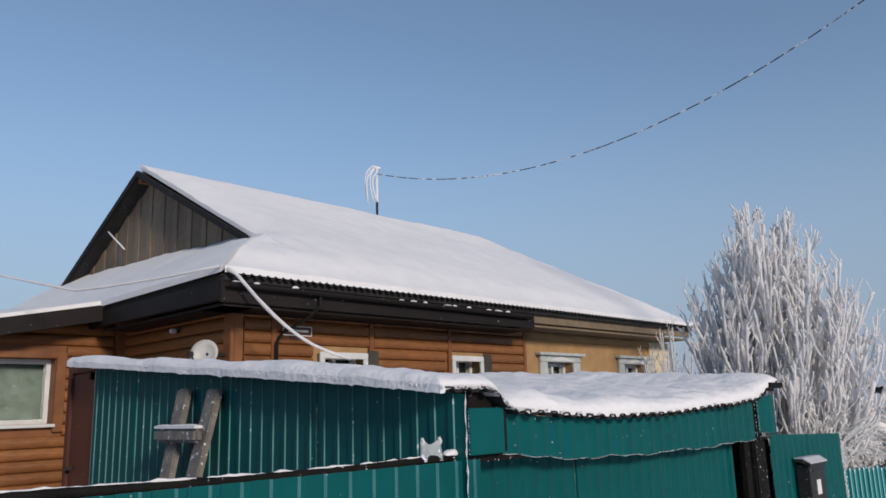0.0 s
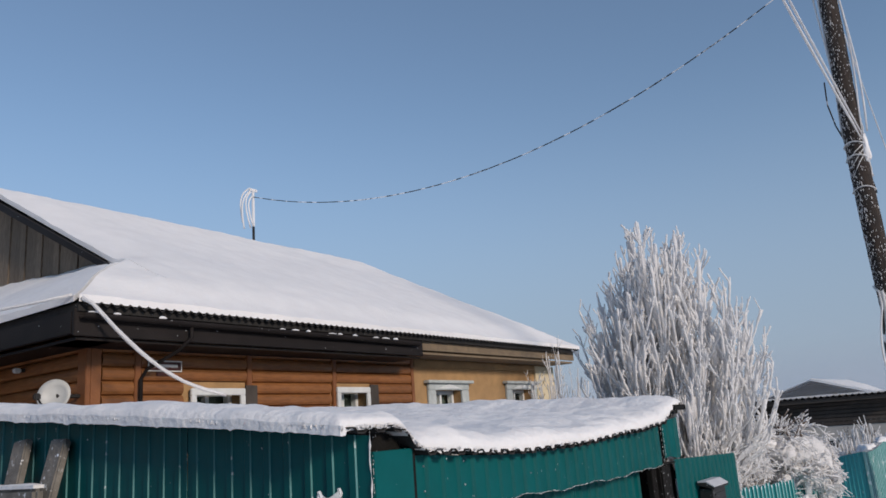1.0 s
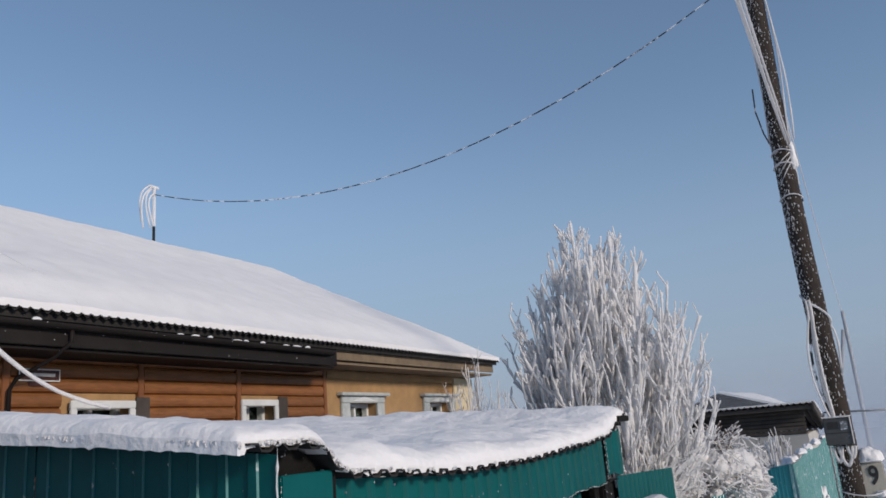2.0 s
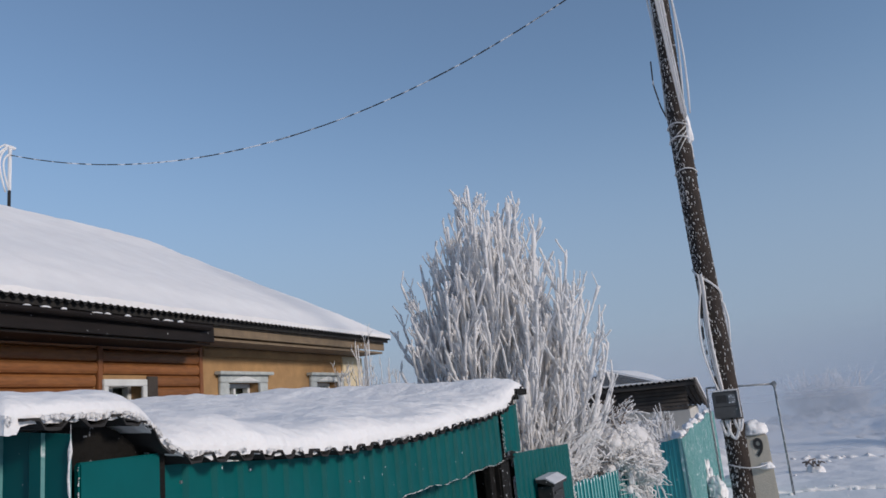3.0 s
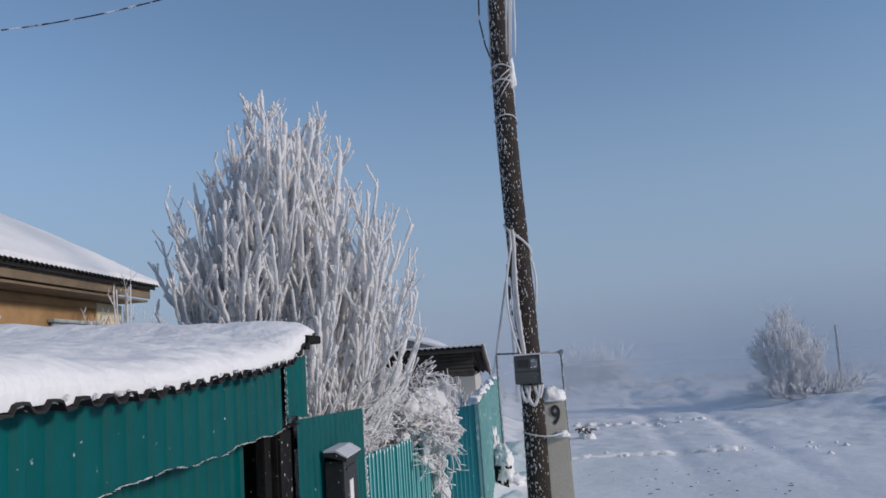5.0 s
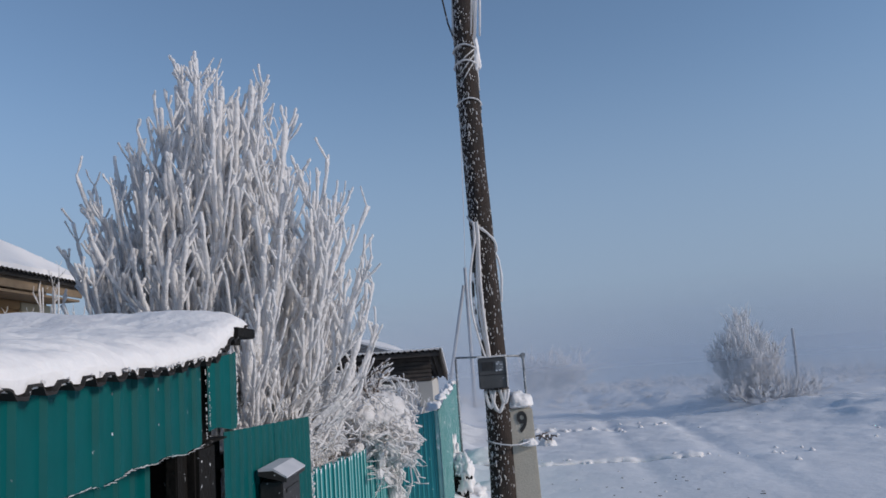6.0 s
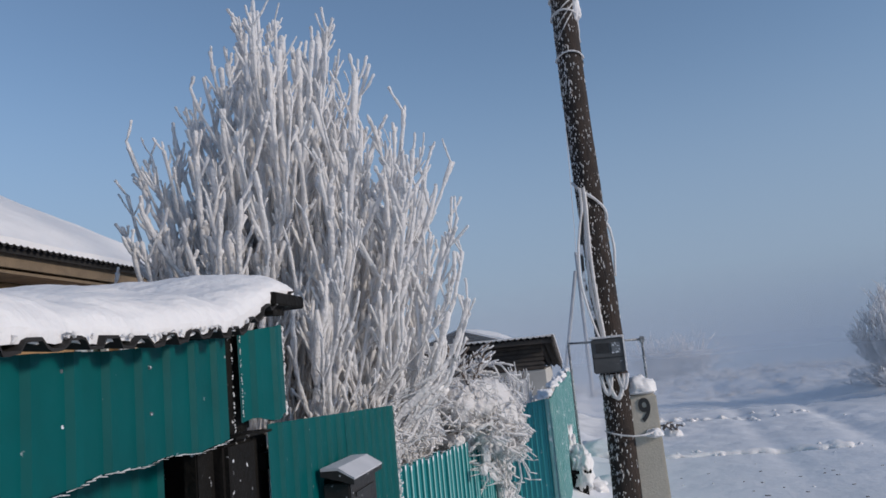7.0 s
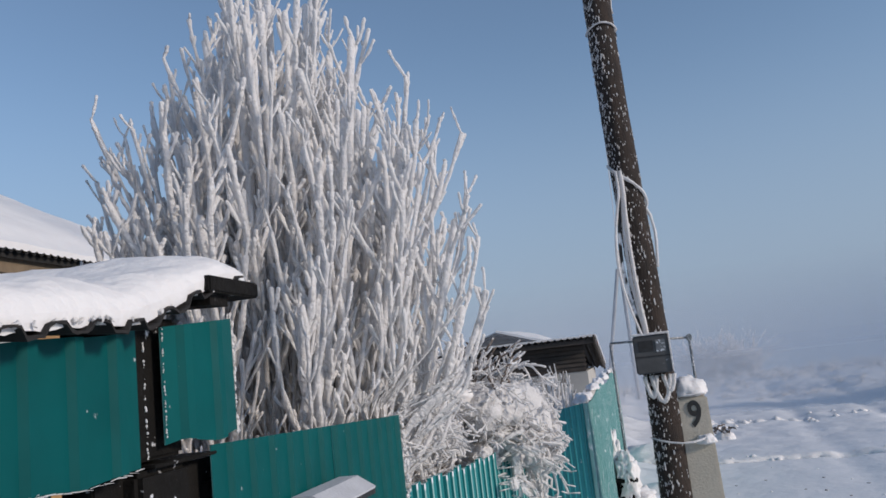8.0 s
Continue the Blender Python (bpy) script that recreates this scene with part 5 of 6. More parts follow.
part("wall", boxed((-1.4, 3.3, -0.2), (1.25, 3.5, 1.45)), "pale_wall", shed)
part("window", boxed((-0.5, -0.012, 0.75), (0.1, -0.002, 1.12)), "black_paint", shed, "small dark window")
for lo, hi in (((-0.55, -0.03, 0.70), (-0.5, -0.003, 1.17)), ((0.1, -0.03, 0.70), (0.15, -0.003, 1.17)), ((-0.5, -0.03, 1.12), (0.1, -0.003, 1.17)), ((-0.5, -0.03, 0.70), (0.1, -0.003, 0.75))):
    part("window_frame", boxed(lo, hi), "blue_white", shed)
vw, fw = [], []
for i in range(241):
    x = -1.85 + i * 0.0148
    w = 0.028 * math.cos(2 * math.pi * x / 0.13)
    for y, z in ((-0.35, 2.10), (3.9, 1.45)):
        vw += [(x, y, z + w), (x, y, z + w - 0.012)]
for i in range(240):
    a = i * 4
    fw += [(a, a + 4, a + 6, a + 2), (a + 1, a + 3, a + 7, a + 5), (a, a + 1, a + 5, a + 4), (a + 2, a + 6, a + 7, a + 3)]
raw("roof", vw, fw, "slate", shed, "dark corrugated roof")
v = [(x, y, z + dz) for x in (1.66, 1.70) for y, z in ((-0.36, 2.11), (3.9, 1.46)) for dz in (0.03, -0.13)]
raw("verge_board", v, [(0, 1, 3, 2), (4, 6, 7, 5), (0, 4, 5, 1), (2, 3, 7, 6), (0, 2, 6, 4), (1, 5, 7, 3)], "shed_wood", shed)
part("eave_board", boxed((-1.8, -0.30, 1.98), (1.66, -0.26, 2.07)), "shed_wood", shed)
snow_sheet("shed_snow", [tuple(SH + Vector(c)) for c in ((-1.86, -0.20, 2.11), (1.72, -0.20, 2.11), (1.72, 3.9, 1.49), (-1.86, 3.9, 1.49))], 30, 20, 0.10, "snow on the shed roof", 33.0)

hut = thing("outbuilding", "small snowed-up outbuilding behind the shed", "outbuilding", at=(-4.75, 26.0, -0.35))
part("wall", boxed((-1.1, 0, 0), (1.4, 3.0, 2.35)), "pale_wall", hut)
part("roof", slab([(-1.3, -0.3, 2.35), (0.0, -0.3, 2.76), (0.0, 3.3, 2.76), (-1.3, 3.3, 2.35)], 0.06), "slate", hut)
part("roof", slab([(0.0, -0.3, 2.76), (1.6, -0.3, 2.26), (1.6, 3.3, 2.26), (0.0, 3.3, 2.76)], 0.06), "slate", hut)
part("gable", slab([(-1.1, 0.0, 2.352), (0.0, 0.0, 2.70), (1.1, 0.0, 2.352)], 0.02), "old_wood", hut)
HT = Vector((-4.75, 26.0, -0.35))
snow_sheet("hut_snow", [tuple(HT + Vector(c)) for c in ((1.62, -0.3, 2.27), (1.62, 3.3, 2.27), (0.0, 3.3, 2.78), (0.0, -0.3, 2.78))], 10, 12, 0.16, "snow on the outbuilding roof", 34.0)
snow_sheet("hut_snow", [tuple(HT + Vector(c)) for c in ((-1.32, -0.1, 2.36), (-1.32, 3.3, 2.36), (0.0, 3.3, 2.78), (0.0, -0.1, 2.78))], 10, 12, 0.08, "snow on the outbuilding roof", 35.0)

# ---- ladder and clutter by the sheet wall ----
lad = thing("ladder", "short crude ladder of frosted boards leaning on the wall", "ladder", at=(0, 0, 0))
for top, foot in (((-4.50, 2.355, 1.85), (-4.42, 2.12, 0.78)), ((-4.12, 2.355, 1.836), (-4.16, 2.12, 0.78))):
    a, b = Vector(foot), Vector(top)
    d = b - a
    across = Vector((1, 0, 0)) - d * (d.x / d.length_squared)
    across.normalize()
    m = Matrix.Translation(a) @ Matrix((across, d.normalized().cross(across), d.normalized())).transposed().to_4x4()
    part("rail", boxed((-0.068, -0.020, -0.75), (0.068, 0.020, d.length), 0.008, m), "old_wood", lad)
part("rung", boxed((-4.60, 2.20, 1.525), (-4.07, 2.255, 1.612), 0.018), "old_wood", lad)
snow_slab("rung_snow", steps(-4.59, -4.08, 24), steps(2.202, 2.253, 6), lambda x, y: (x, y, 1.613), 0.02, "snow on the ladder rung", edge=0.03, rough=0.02, rough_scale=9.0, seed=44.0)
rag = thing("frosted_rag", "stiff frosted pale grey rag hung over the rail", "rag", at=(-2.20, 2.285, 1.467))
nn = 12
v = []
for a in range(nn + 1):
    for b in range(nn + 1):
        q, h = a / nn, b / nn
        y = (-0.085 + 0.135 * q) * (1 - h) + (-0.060 + 0.110 * q) * h
        z = h * (0.078 + 0.010 * math.cos(2 * math.pi * q)) - 0.002
        v.append((0.010 * math.sin(q * 9.0) * (1 - 0.5 * h) + 0.022 * (1 - h), y, z))
f = [(i * (nn + 1) + k, (i + 1) * (nn + 1) + k, (i + 1) * (nn + 1) + k + 1, i * (nn + 1) + k + 1) for i in range(nn) for k in range(nn)]
cloth = raw("cloth", v, f, "rag_cloth", rag, smooth=True)
cloth.modifiers.new("thickness", "SOLIDIFY").thickness = 0.006
for y in (-0.056, 0.046):
    v, f = tube_data([(0.0, y, 0.055), (0.004, y + 0.004, 0.075), (0.002, y, 0.094)], [0.007, 0.009, 0.006], 7, 0.3, random.Random(3))
    raw("frosted_corner", v, f, "rime", rag, "white rimed corner of the rag")
scrap = thing("scrap_board", "short snow-dusted board end on the fence rail", "board", at=(-2.19, 2.455, 1.466))
part("board", box(bmesh.new(), (-0.03, -0.10, 0.0), (0.03, 0.10, 0.022), 0.004), "tar", scrap)
for i, (y, a, c) in enumerate(((2.385, 0.045, 0.022), (2.435, 0.03, 0.016), (2.495, 0.025, 0.020), (2.53, 0.03, 0.030))):
    snow_heap("scrap_snow", (-2.18, y, 1.485), (0.03, a, c), "snow crumbs on the board end", 82.0 + i)

# ---- frosted bushes and trees ----


def shoot(rng, a, b, bend, n=7, wiggle=0.03):
    """A sinuous shoot from a to b that starts along bend."""
    a, b = Vector(a), Vector(b)
    c = a + bend
    w1, w2 = rng.uniform(0, 6.3), rng.uniform(0, 6.3)
    k1, k2 = rng.uniform(5, 10), rng.uniform(5, 10)
    pts = []
    for i in range(n + 1):
        t = i / n
        p = a * (1 - t) ** 2 + c * 2 * t * (1 - t) + b * t * t
        g = wiggle * math.sin(math.pi * min(1.0, t * 1.3))
        p += Vector((math.sin(w1 + k1 * t), math.sin(w2 + k2 * t), 0)) * g
        pts.append(p)
    return pts


def twigs(rng, pile, pts, r, count, reach, depth=1, start=0.3, thick=0.8, lift=0.7):
    """Side twigs that leave a shoot sideways and turn up towards their blunt tips."""
    n = len(pts) - 1
    for _ in range(count):
        t = start + (0.97 - start) * rng.random()
        i = min(n - 1, int(t * n))
        p = pts[i].lerp(pts[i + 1], t * n - i)
        d = (pts[i + 1] - pts[i]).normalized()
        w = rng.uniform(0, 2 * math.pi)
        side = Vector((math.cos(w), math.sin(w), 0))
        way = (d * 0.95 + side * rng.uniform(0.4, 1.15) + Vector((0, 0, lift * rng.uniform(-0.1, 0.6)))).normalized()
        up = (way + Vector((0, 0, lift * rng.uniform(0.5, 1.5)))).normalized()
        length = reach * rng.uniform(0.4, 1.15) * (1.15 - 0.6 * t)
        mid = p + way * length * 0.5
        q = [p, p + way * length * 0.27, mid, mid + up * length * 0.28, mid + up * length * 0.55]
        rr = r * thick * rng.uniform(0.75, 1.2)
        q.append(q[-1] + up * rr * 1.1)
        pile.add(*tube_data(q, [rr * 0.8, rr, rr * 1.05, rr, rr * 0.9, rr * 0.3], 4, 0.40, rng))
        if depth:
            twigs(rng, pile, q, rr, 4, reach * 0.42, depth - 1, 0.2, 0.80, lift)


def bush(name, label, base, crown, shoots, seed, spread=0.35, r=0.017, reach=0.45, sub=5, depth=1, category="bush", sharp=1.25, keep=99.0):
    """A many-stemmed frosted bush: base point; crown: centre x, y, radii x, y, rim and top height. keep: no stem crosses x = keep low down."""
    rng = random.Random(seed)
    cx, cy, rx, ry, z0, z1 = crown
    root = thing(name, label, category, at=base)
    rel = Vector(base)
    for k in range(shoots):
        w = rng.uniform(0, 2 * math.pi)
        q = math.sqrt(rng.random())
        top = Vector((cx + rx * q * math.cos(w), cy + ry * q * math.sin(w), 0))
        top.z = z1 - (z1 - z0) * q ** sharp * rng.uniform(0.88, 1.08)
        if rng.random() < 0.5:
            top.z -= rng.uniform(0.05, 0.40) * (z1 - z0)
            top.x += 0.12 * rx * math.cos(w)
        foot = Vector((base[0] + spread * q * math.cos(w) * rng.uniform(0.3, 1.0), base[1] + spread * q * math.sin(w) * rng.uniform(0.3, 1.0), base[2]))
        foot.x = min(foot.x, keep)
        h = top.z - foot.z
        f = rng.uniform(0.35, 0.65)
        fx = 0.10 if top.x > keep else f
        bend = Vector(((top.x - foot.x) * fx, (top.y - foot.y) * f, h * rng.uniform(0.36, 0.50)))
        pts = [p - rel for p in shoot(rng, foot, top, bend, 15)]
        pts.append(pts[-1] + (pts[-1] - pts[-2]).normalized() * r)
        wood, white = Pile(), Pile()
        cut = rng.choice((4, 5, 6, 7))
        rb = r * rng.uniform(0.75, 1.3)
        wood.add(*tube_data(pts[:cut + 1], [rb * 0.68] * (cut + 1), 5, 0.2, rng))
        twigs(rng, wood, pts, rb * 0.6, 3, reach * 0.9, 0, 0.08)
        white.add(*tube_data(pts[cut:], [rb * (0.66 + 0.032 * i) for i in range(len(pts) - cut - 1)] + [rb * 0.45], 6, 0.30, rng))
        twigs(rng, white, pts, rb, sub, reach, depth, 0.26, 0.66)
        n = len(wood.f)
        wood.add(white.v, white.f)
        if keep < 90:
            for p in wood.v:
                lim = FENCE_X - 0.07 + 1.1 * max(0.0, p.z + rel.z - (1.41 - 0.36 * ease((p.y + rel.y - 7.4) / 0.3))) - rel.x
                p.x = min(p.x, lim)
        raw("branch", wood.v, wood.f, ["bark", "rime"], root, smooth=True, index=[0] * n + [1] * (len(wood.f) - n))
    return root


def rod(rng, pile, pts, r, sides=6, knots=2):
    """A knobbly rime-coated rod with a blunt end."""
    line = [p.lerp(q, k / knots) for p, q in zip(pts, pts[1:]) for k in range(knots)] + [pts[-1]]
    n = len(line)
    line.append(line[-1] + (line[-1] - line[-2]).normalized() * r * 0.8)
    pile.add(*tube_data(line, [r * (0.70 + 0.30 * min(1.0, 2.0 * k / n)) * rng.uniform(0.76, 1.26) for k in range(n)] + [r * 0.5], sides, 0.30, rng))


def limb(rng, a, way, length, lift, n=6):
    """A shoot that leaves along way and turns steadily upwards."""
    pts, p, d = [a.copy()], a.copy(), way.normalized()
    for _ in range(n):
        d = (d + Vector((rng.uniform(-.10, .10), rng.uniform(-.10, .10), lift * rng.uniform(0.5, 1.3)))).normalized()
        p = p + d * (length / n)
        pts.append(p.copy())
    return pts


def egg_bush(name, label, base, crown, stems, seed, r):
    """A vase of straight stems that fork upwards and fill a pointed, egg-shaped crown.
    crown: centre x, y, radii to -x, +x and along y, height of the widest ring and of the top."""
    rng = random.Random(seed)
    cx, cy, rl, rx, ry, z0, z1 = crown
    root = thing(name, label, "bush", at=base)
    rel = Vector(base)

    def roof(p):
        """How far p may rise before it leaves the crown."""
        q = math.hypot((p.x - cx) / (rx if p.x > cx else rl), (p.y - cy) / ry)
        return z1 - (z1 - z0) * min(1.6, q) ** 1.6

    for k in range(stems):
        w, q = 2.399963 * k + rng.uniform(-0.3, 0.3), math.sqrt((k + 0.5) / stems)
        c = math.cos(w)
        top = Vector((cx + (rx if c > 0 else rl) * q * c, cy + ry * q * math.sin(w), 0))
        top.z = roof(top) - (rng.uniform(-0.06, 0.10) if rng.random() < 0.5 else rng.uniform(0.1, 0.7))
        foot = Vector((base[0] + 0.20 * q * c, base[1] + 0.24 * q * math.sin(w), base[2]))
        out = top - foot
        pts = shoot(rng, foot, top, Vector((out.x * 0.50, out.y * 0.50, out.z * 0.46)), 16, 0.018)
        wood, white = Pile(), Pile()
        cut = rng.choice((7, 8, 8, 9))
        wood.add(*tube_data(pts[:cut + 1], [r * 0.62 - 0.015 * r * i for i in range(cut + 1)], 6, 0.15, rng))
        rod(rng, white, pts[cut:], r * rng.uniform(0.80, 1.15), 7)
        # frost that clings to the windward side of the bare lower stem
        for i in range(2, cut):
            if rng.random() < 0.5:
                white.add(*tube_data([p + Vector((0.005, -0.006, 0)) for p in pts[i:i + 2]], [r * 0.25, r * rng.uniform(0.3, 0.6)], 5, 0.5, rng))
        for j in range(13):
            t = 0.34 + 0.62 * (j + rng.random()) / 13
            i = min(15, int(t * 16))
            p = pts[i].lerp(pts[i + 1], t * 16 - i)
            d = (pts[i + 1] - pts[i]).normalized()
            a = rng.uniform(0, 6.283)
            way = d * 1.0 + Vector((math.cos(a), math.sin(a), 0)) * rng.uniform(0.30, 0.90) + Vector((p.x - cx, p.y - cy, 0)) * 0.12
            room = max(0.09, min(0.80, (roof(p) - p.z) * 0.95))
            arm = limb(rng, p, way, min(room, rng.uniform(0.20, 0.80)), 0.13, 7)
            rr = r * rng.uniform(0.45, 0.85) * (0.62 + 0.38 * min(1.0, max(0.0, (t - 0.40) / 0.2)))
            rod(rng, white, arm, rr)
            for _ in range(7):
                i = rng.randint(1, 7)
                e = (arm[i] - arm[i - 1]).normalized()
                a = rng.uniform(0, 6.283)
                twig = limb(rng, arm[i], e * 0.8 + Vector((math.cos(a), math.sin(a), rng.uniform(0, 0.4))) * rng.uniform(0.4, 0.9), rng.uniform(0.03, 0.15), 0.22, 3)
                rod(rng, white, twig, rr * rng.uniform(0.55, 0.85), 5)
        n = len(wood.f)
        wood.add(white.v, white.f)
        for p in wood.v:
            p.x = min(p.x, FENCE_X - 0.07 + 1.1 * max(0.0, p.z - (1.41 - 0.36 * ease((p.y - 7.4) / 0.3))))
        raw("branch", [v - rel for v in wood.v], wood.f, ["bark", "rime"], root, smooth=True, index=[0] * n + [1] * (len(wood.f) - n))
    return root


egg_bush("bush", "tall upright bush thickly coated in white rime", (-2.76, 7.52, -0.1), (-2.79, 7.55, 0.64, 0.96, 0.80, 2.20, 3.68), 90, 1, 0.0162)
# outer low shoots of the same thicket
bush("bush", "low rimed side shoots of the thicket", (-2.66, 8.0, -0.1), (-2.70, 8.2, 0.45, 0.75, 0.95, 1.65), 40, 2, spread=0.5, r=0.012, reach=0.30, sub=8, keep=-2.45)


def drape(name, label, base, seed, count, r):
    """Rimed canes that arch up behind the low fence and hang over it at the far end."""
    rng = random.Random(seed)
    root = thing(name, label, "bush", at=base)
    rel = Vector(base)
    for k in range(count):
        y = rng.uniform(7.7, 9.9)
        foot = Vector((base[0] + rng.uniform(-.25, .15), y + rng.uniform(-.3, .3), base[2]))
        over = ease((y - 8.7) / 0.6)
        crest = 1.52 - 0.12 * max(0.0, y - 9.1) + rng.uniform(-0.30, 0.06)
        end = Vector((rng.uniform(-2.40, -2.20 + 0.42 * over), y + rng.gauss(0, 0.16), crest - rng.uniform(0.08, 0.30 + 0.30 * over)))
        pts = []
        for i in range(13):
            t = i / 12
            pts.append(foot * (1 - t) ** 3 + Vector((foot.x, foot.y, crest * 0.9)) * 3 * t * (1 - t) ** 2 + Vector((end.x, end.y, crest + 0.26)) * 3 * t * t * (1 - t) + end * t ** 3)
        white, wood = Pile(), Pile()
        wood.add(*tube_data(pts[:6], r * 0.6, 5, 0.2, rng))
        rod(rng, white, pts[5:], r, 6)
        for _ in range(17):
            i = rng.randint(4, 12)
            e = (pts[i] - pts[i - 1]).normalized()
            a = rng.uniform(0, 6.283)
            arm = limb(rng, pts[i], e * 0.8 + Vector((math.cos(a), math.sin(a), rng.uniform(-0.8, 0.6))) * 0.7, rng.uniform(0.05, 0.17), -0.10, 4)
            rod(rng, white, arm, r * rng.uniform(0.6, 0.9), 5, 1)
            for _ in range(3):
                j = rng.randint(1, 4)
                a = rng.uniform(0, 6.283)
                rod(rng, white, limb(rng, arm[j], Vector((math.cos(a), math.sin(a), rng.uniform(-0.5, 0.5))), rng.uniform(0.02, 0.08), -0.05, 2), r * 0.6, 5, 1)
        n = len(wood.f)
        wood.add(white.v, white.f)
        for p in wood.v:
            # stays behind the fence below its top, but for the far end
            lim = pick_x(p.y) - 0.06 + 1.2 * max(0.0, p.z - ptop(p.y) - 0.02) + 0.6 * ease((p.y - 9.05) / 0.25)
            p.x = min(p.x, lim)
        raw("cane", [v - rel for v in wood.v], wood.f, ["bark", "rime"], root, smooth=True, index=[0] * n + [1] * (len(wood.f) - n))
    # rimed strings that hang from the overhanging end
    for k in range(190):
        if k < 120:
            q = rng.random()
            a, drop = Vector((-2.14 + 0.36 * q + rng.uniform(-.05, .08), 9.0 + 0.55 * q + rng.uniform(-.2, .12), 1.42 - 0.22 * q * q + rng.uniform(-0.25, 0.03))), rng.uniform(0.06, 0.2)
        elif k < 166:
            a, drop = Vector((rng.uniform(-2.02, -1.76), rng.uniform(9.25, 9.65), rng.uniform(1.02, 1.22))), rng.uniform(0.10, 0.32)
        else:
            a, drop = Vector((rng.uniform(-2.06, -1.93), rng.uniform(9.9, 10.35), rng.uniform(0.70, 0.95))), rng.uniform(0.15, 0.45)
        pts = [a + Vector((rng.uniform(-.02, .02) * i, rng.uniform(-.02, .02) * i, -drop * i / 5)) for i in range(6)]
        hang = Pile()
        rod(rng, hang, pts, r * rng.uniform(0.8, 1.5), 6)
        for _ in range(6):
            q = rng.randint(1, 5)
            w = rng.uniform(0, 6.283)
            rod(rng, hang, limb(rng, pts[q], Vector((math.cos(w), math.sin(w), -0.4)), rng.uniform(0.02, 0.07), -0.2, 2), r * 0.7, 5, 1)
        raw("cane", [v - rel for v in hang.v], hang.f, "rime", root, smooth=True)
    # bare twigs that stick out above
    for k in range(16):
        a = Vector((rng.uniform(-2.25, -2.0), rng.uniform(9.0, 9.4), 1.38))
        b = Vector((rng.uniform(-2.28, -1.88), a.y + rng.uniform(-.1, .1), rng.uniform(1.48, 1.72)))
        pts = shoot(rng, a, b, Vector((0, 0, 0.12)), 6, 0.02)
        stick = Pile()
        stick.add(*tube_data(pts, 0.007, 5, 0.3, rng))
        n = len(stick.f)
        twigs(rng, stick, pts, 0.008, 7, 0.12, 0, 0.2, 0.8, 0.2)
        raw("twig", [v - rel for v in stick.v], stick.f, ["bark", "rime"], root, smooth=True, index=[0] * n + [1] * (len(stick.f) - n))
    return root


drape("drooping_bush", "dense rimed bush drooping over the low fence", (-2.5, 9.0, -0.2), 6, 190, 0.0085)
rng = random.Random(64)
for i in range(14):
    q = rng.random()
    y = 7.9 + 1.7 * q
    a = rng.uniform(0.03, 0.085)
    snow_heap("bush_snow", (-2.34 + 0.26 * q ** 2 + rng.uniform(-0.06, 0.05), y, 1.36 - 0.06 * q + rng.uniform(-0.26, 0.10)), (a, a * rng.uniform(1.0, 1.8), a * rng.uniform(0.5, 0.9)), "rough clump of snow caught on the drooping bush", 90.0 + i, rugged=0.35, fine=3)
for i, (x, y, z, a, b, c) in enumerate(((-2.14, 8.95, 1.26, 0.15, 0.20, 0.13), (-2.05, 9.15, 1.25, 0.16, 0.20, 0.16), (-1.96, 9.32, 1.20, 0.16, 0.20, 0.19), (-1.89, 9.44, 1.12, 0.13, 0.18, 0.20), (-1.84, 9.52, 1.04, 0.10, 0.14, 0.18), (-2.02, 9.30, 1.05, 0.14, 0.20, 0.16), (-1.93, 9.36, 0.99, 0.12, 0.16, 0.13), (-2.18, 8.95, 1.00, 0.07, 0.12, 0.07), (-2.02, 10.1, 0.55, 0.05, 0.10, 0.20), (-2.00, 10.3, 0.20, 0.08, 0.13, 0.34), (-2.00, 9.0, 0.80, 0.03, 0.06, 0.04))):
    snow_heap("bush_snow", (x, y, z), (a, b, c), "rough clump of snow caught on the drooping bush", 190.0 + i, material="rime", rugged=0.16)

# dry frosted plants at the house corner and before the shed
bush("shrub", "small frosted shrub at the house corner", (-6.45, 12.6, 0.0), (-6.45, 12.6, 0.55, 0.4, 2.35, 3.10), 22, 7, spread=0.2, r=0.010, reach=0.35, sub=6, category="shrub")
bush("shrub", "small frosted shrub at the house corner", (-6.0, 14.8, 0.0), (-6.0, 14.9, 1.0, 0.7, 1.4, 2.1), 30, 8, spread=0.3, r=0.015, reach=0.45, sub=5, category="shrub")
for i, (x, y) in enumerate(((-2.3, 15.5), (-3.0, 16.8), (-3.8, 16.0), (-2.6, 18.2))):
    weed = bush("shrub", "frosted dry weeds before the shed", (x, y, -0.3), (x, y, 0.60, 0.5, 0.75, 1.34), 40, 20 + i, spread=0.5, r=0.013, reach=0.3, sub=4, category="shrub", depth=0)
    tagged(weed, group="weeds before the shed")

rng = random.Random(55)
clods = Pile()


def berm_y(x):
    return 16.35 + 0.12 * math.sin(x * 1.3)


def berm(name, xs, line, radius, label, seed):
    """A low ploughed ridge of fresh snow lying on the street."""
    rng = random.Random(seed)
    n = len(xs)
    pts = [(x, line(x) + rng.uniform(-.03, .03), ground_z(x, line(x))) for x in xs]
    v, f = tube_data(pts, [radius(k / (n - 1)) * rng.uniform(0.9, 1.1) for k in range(n)], 14, 0.07, rng)
    base = [p[2] for p in pts]
    v = [Vector((p.x, p.y, base[k // 14] + (p.z - base[k // 14]) * 0.62)) + noise.noise_vector(p * 4.0) * 0.035 + noise.noise_vector(p * 11.0) * 0.014 for k, p in enumerate(v)]
    return tagged(raw(name, v, f, "snow", smooth=True), label, "snow", kind="stuff")


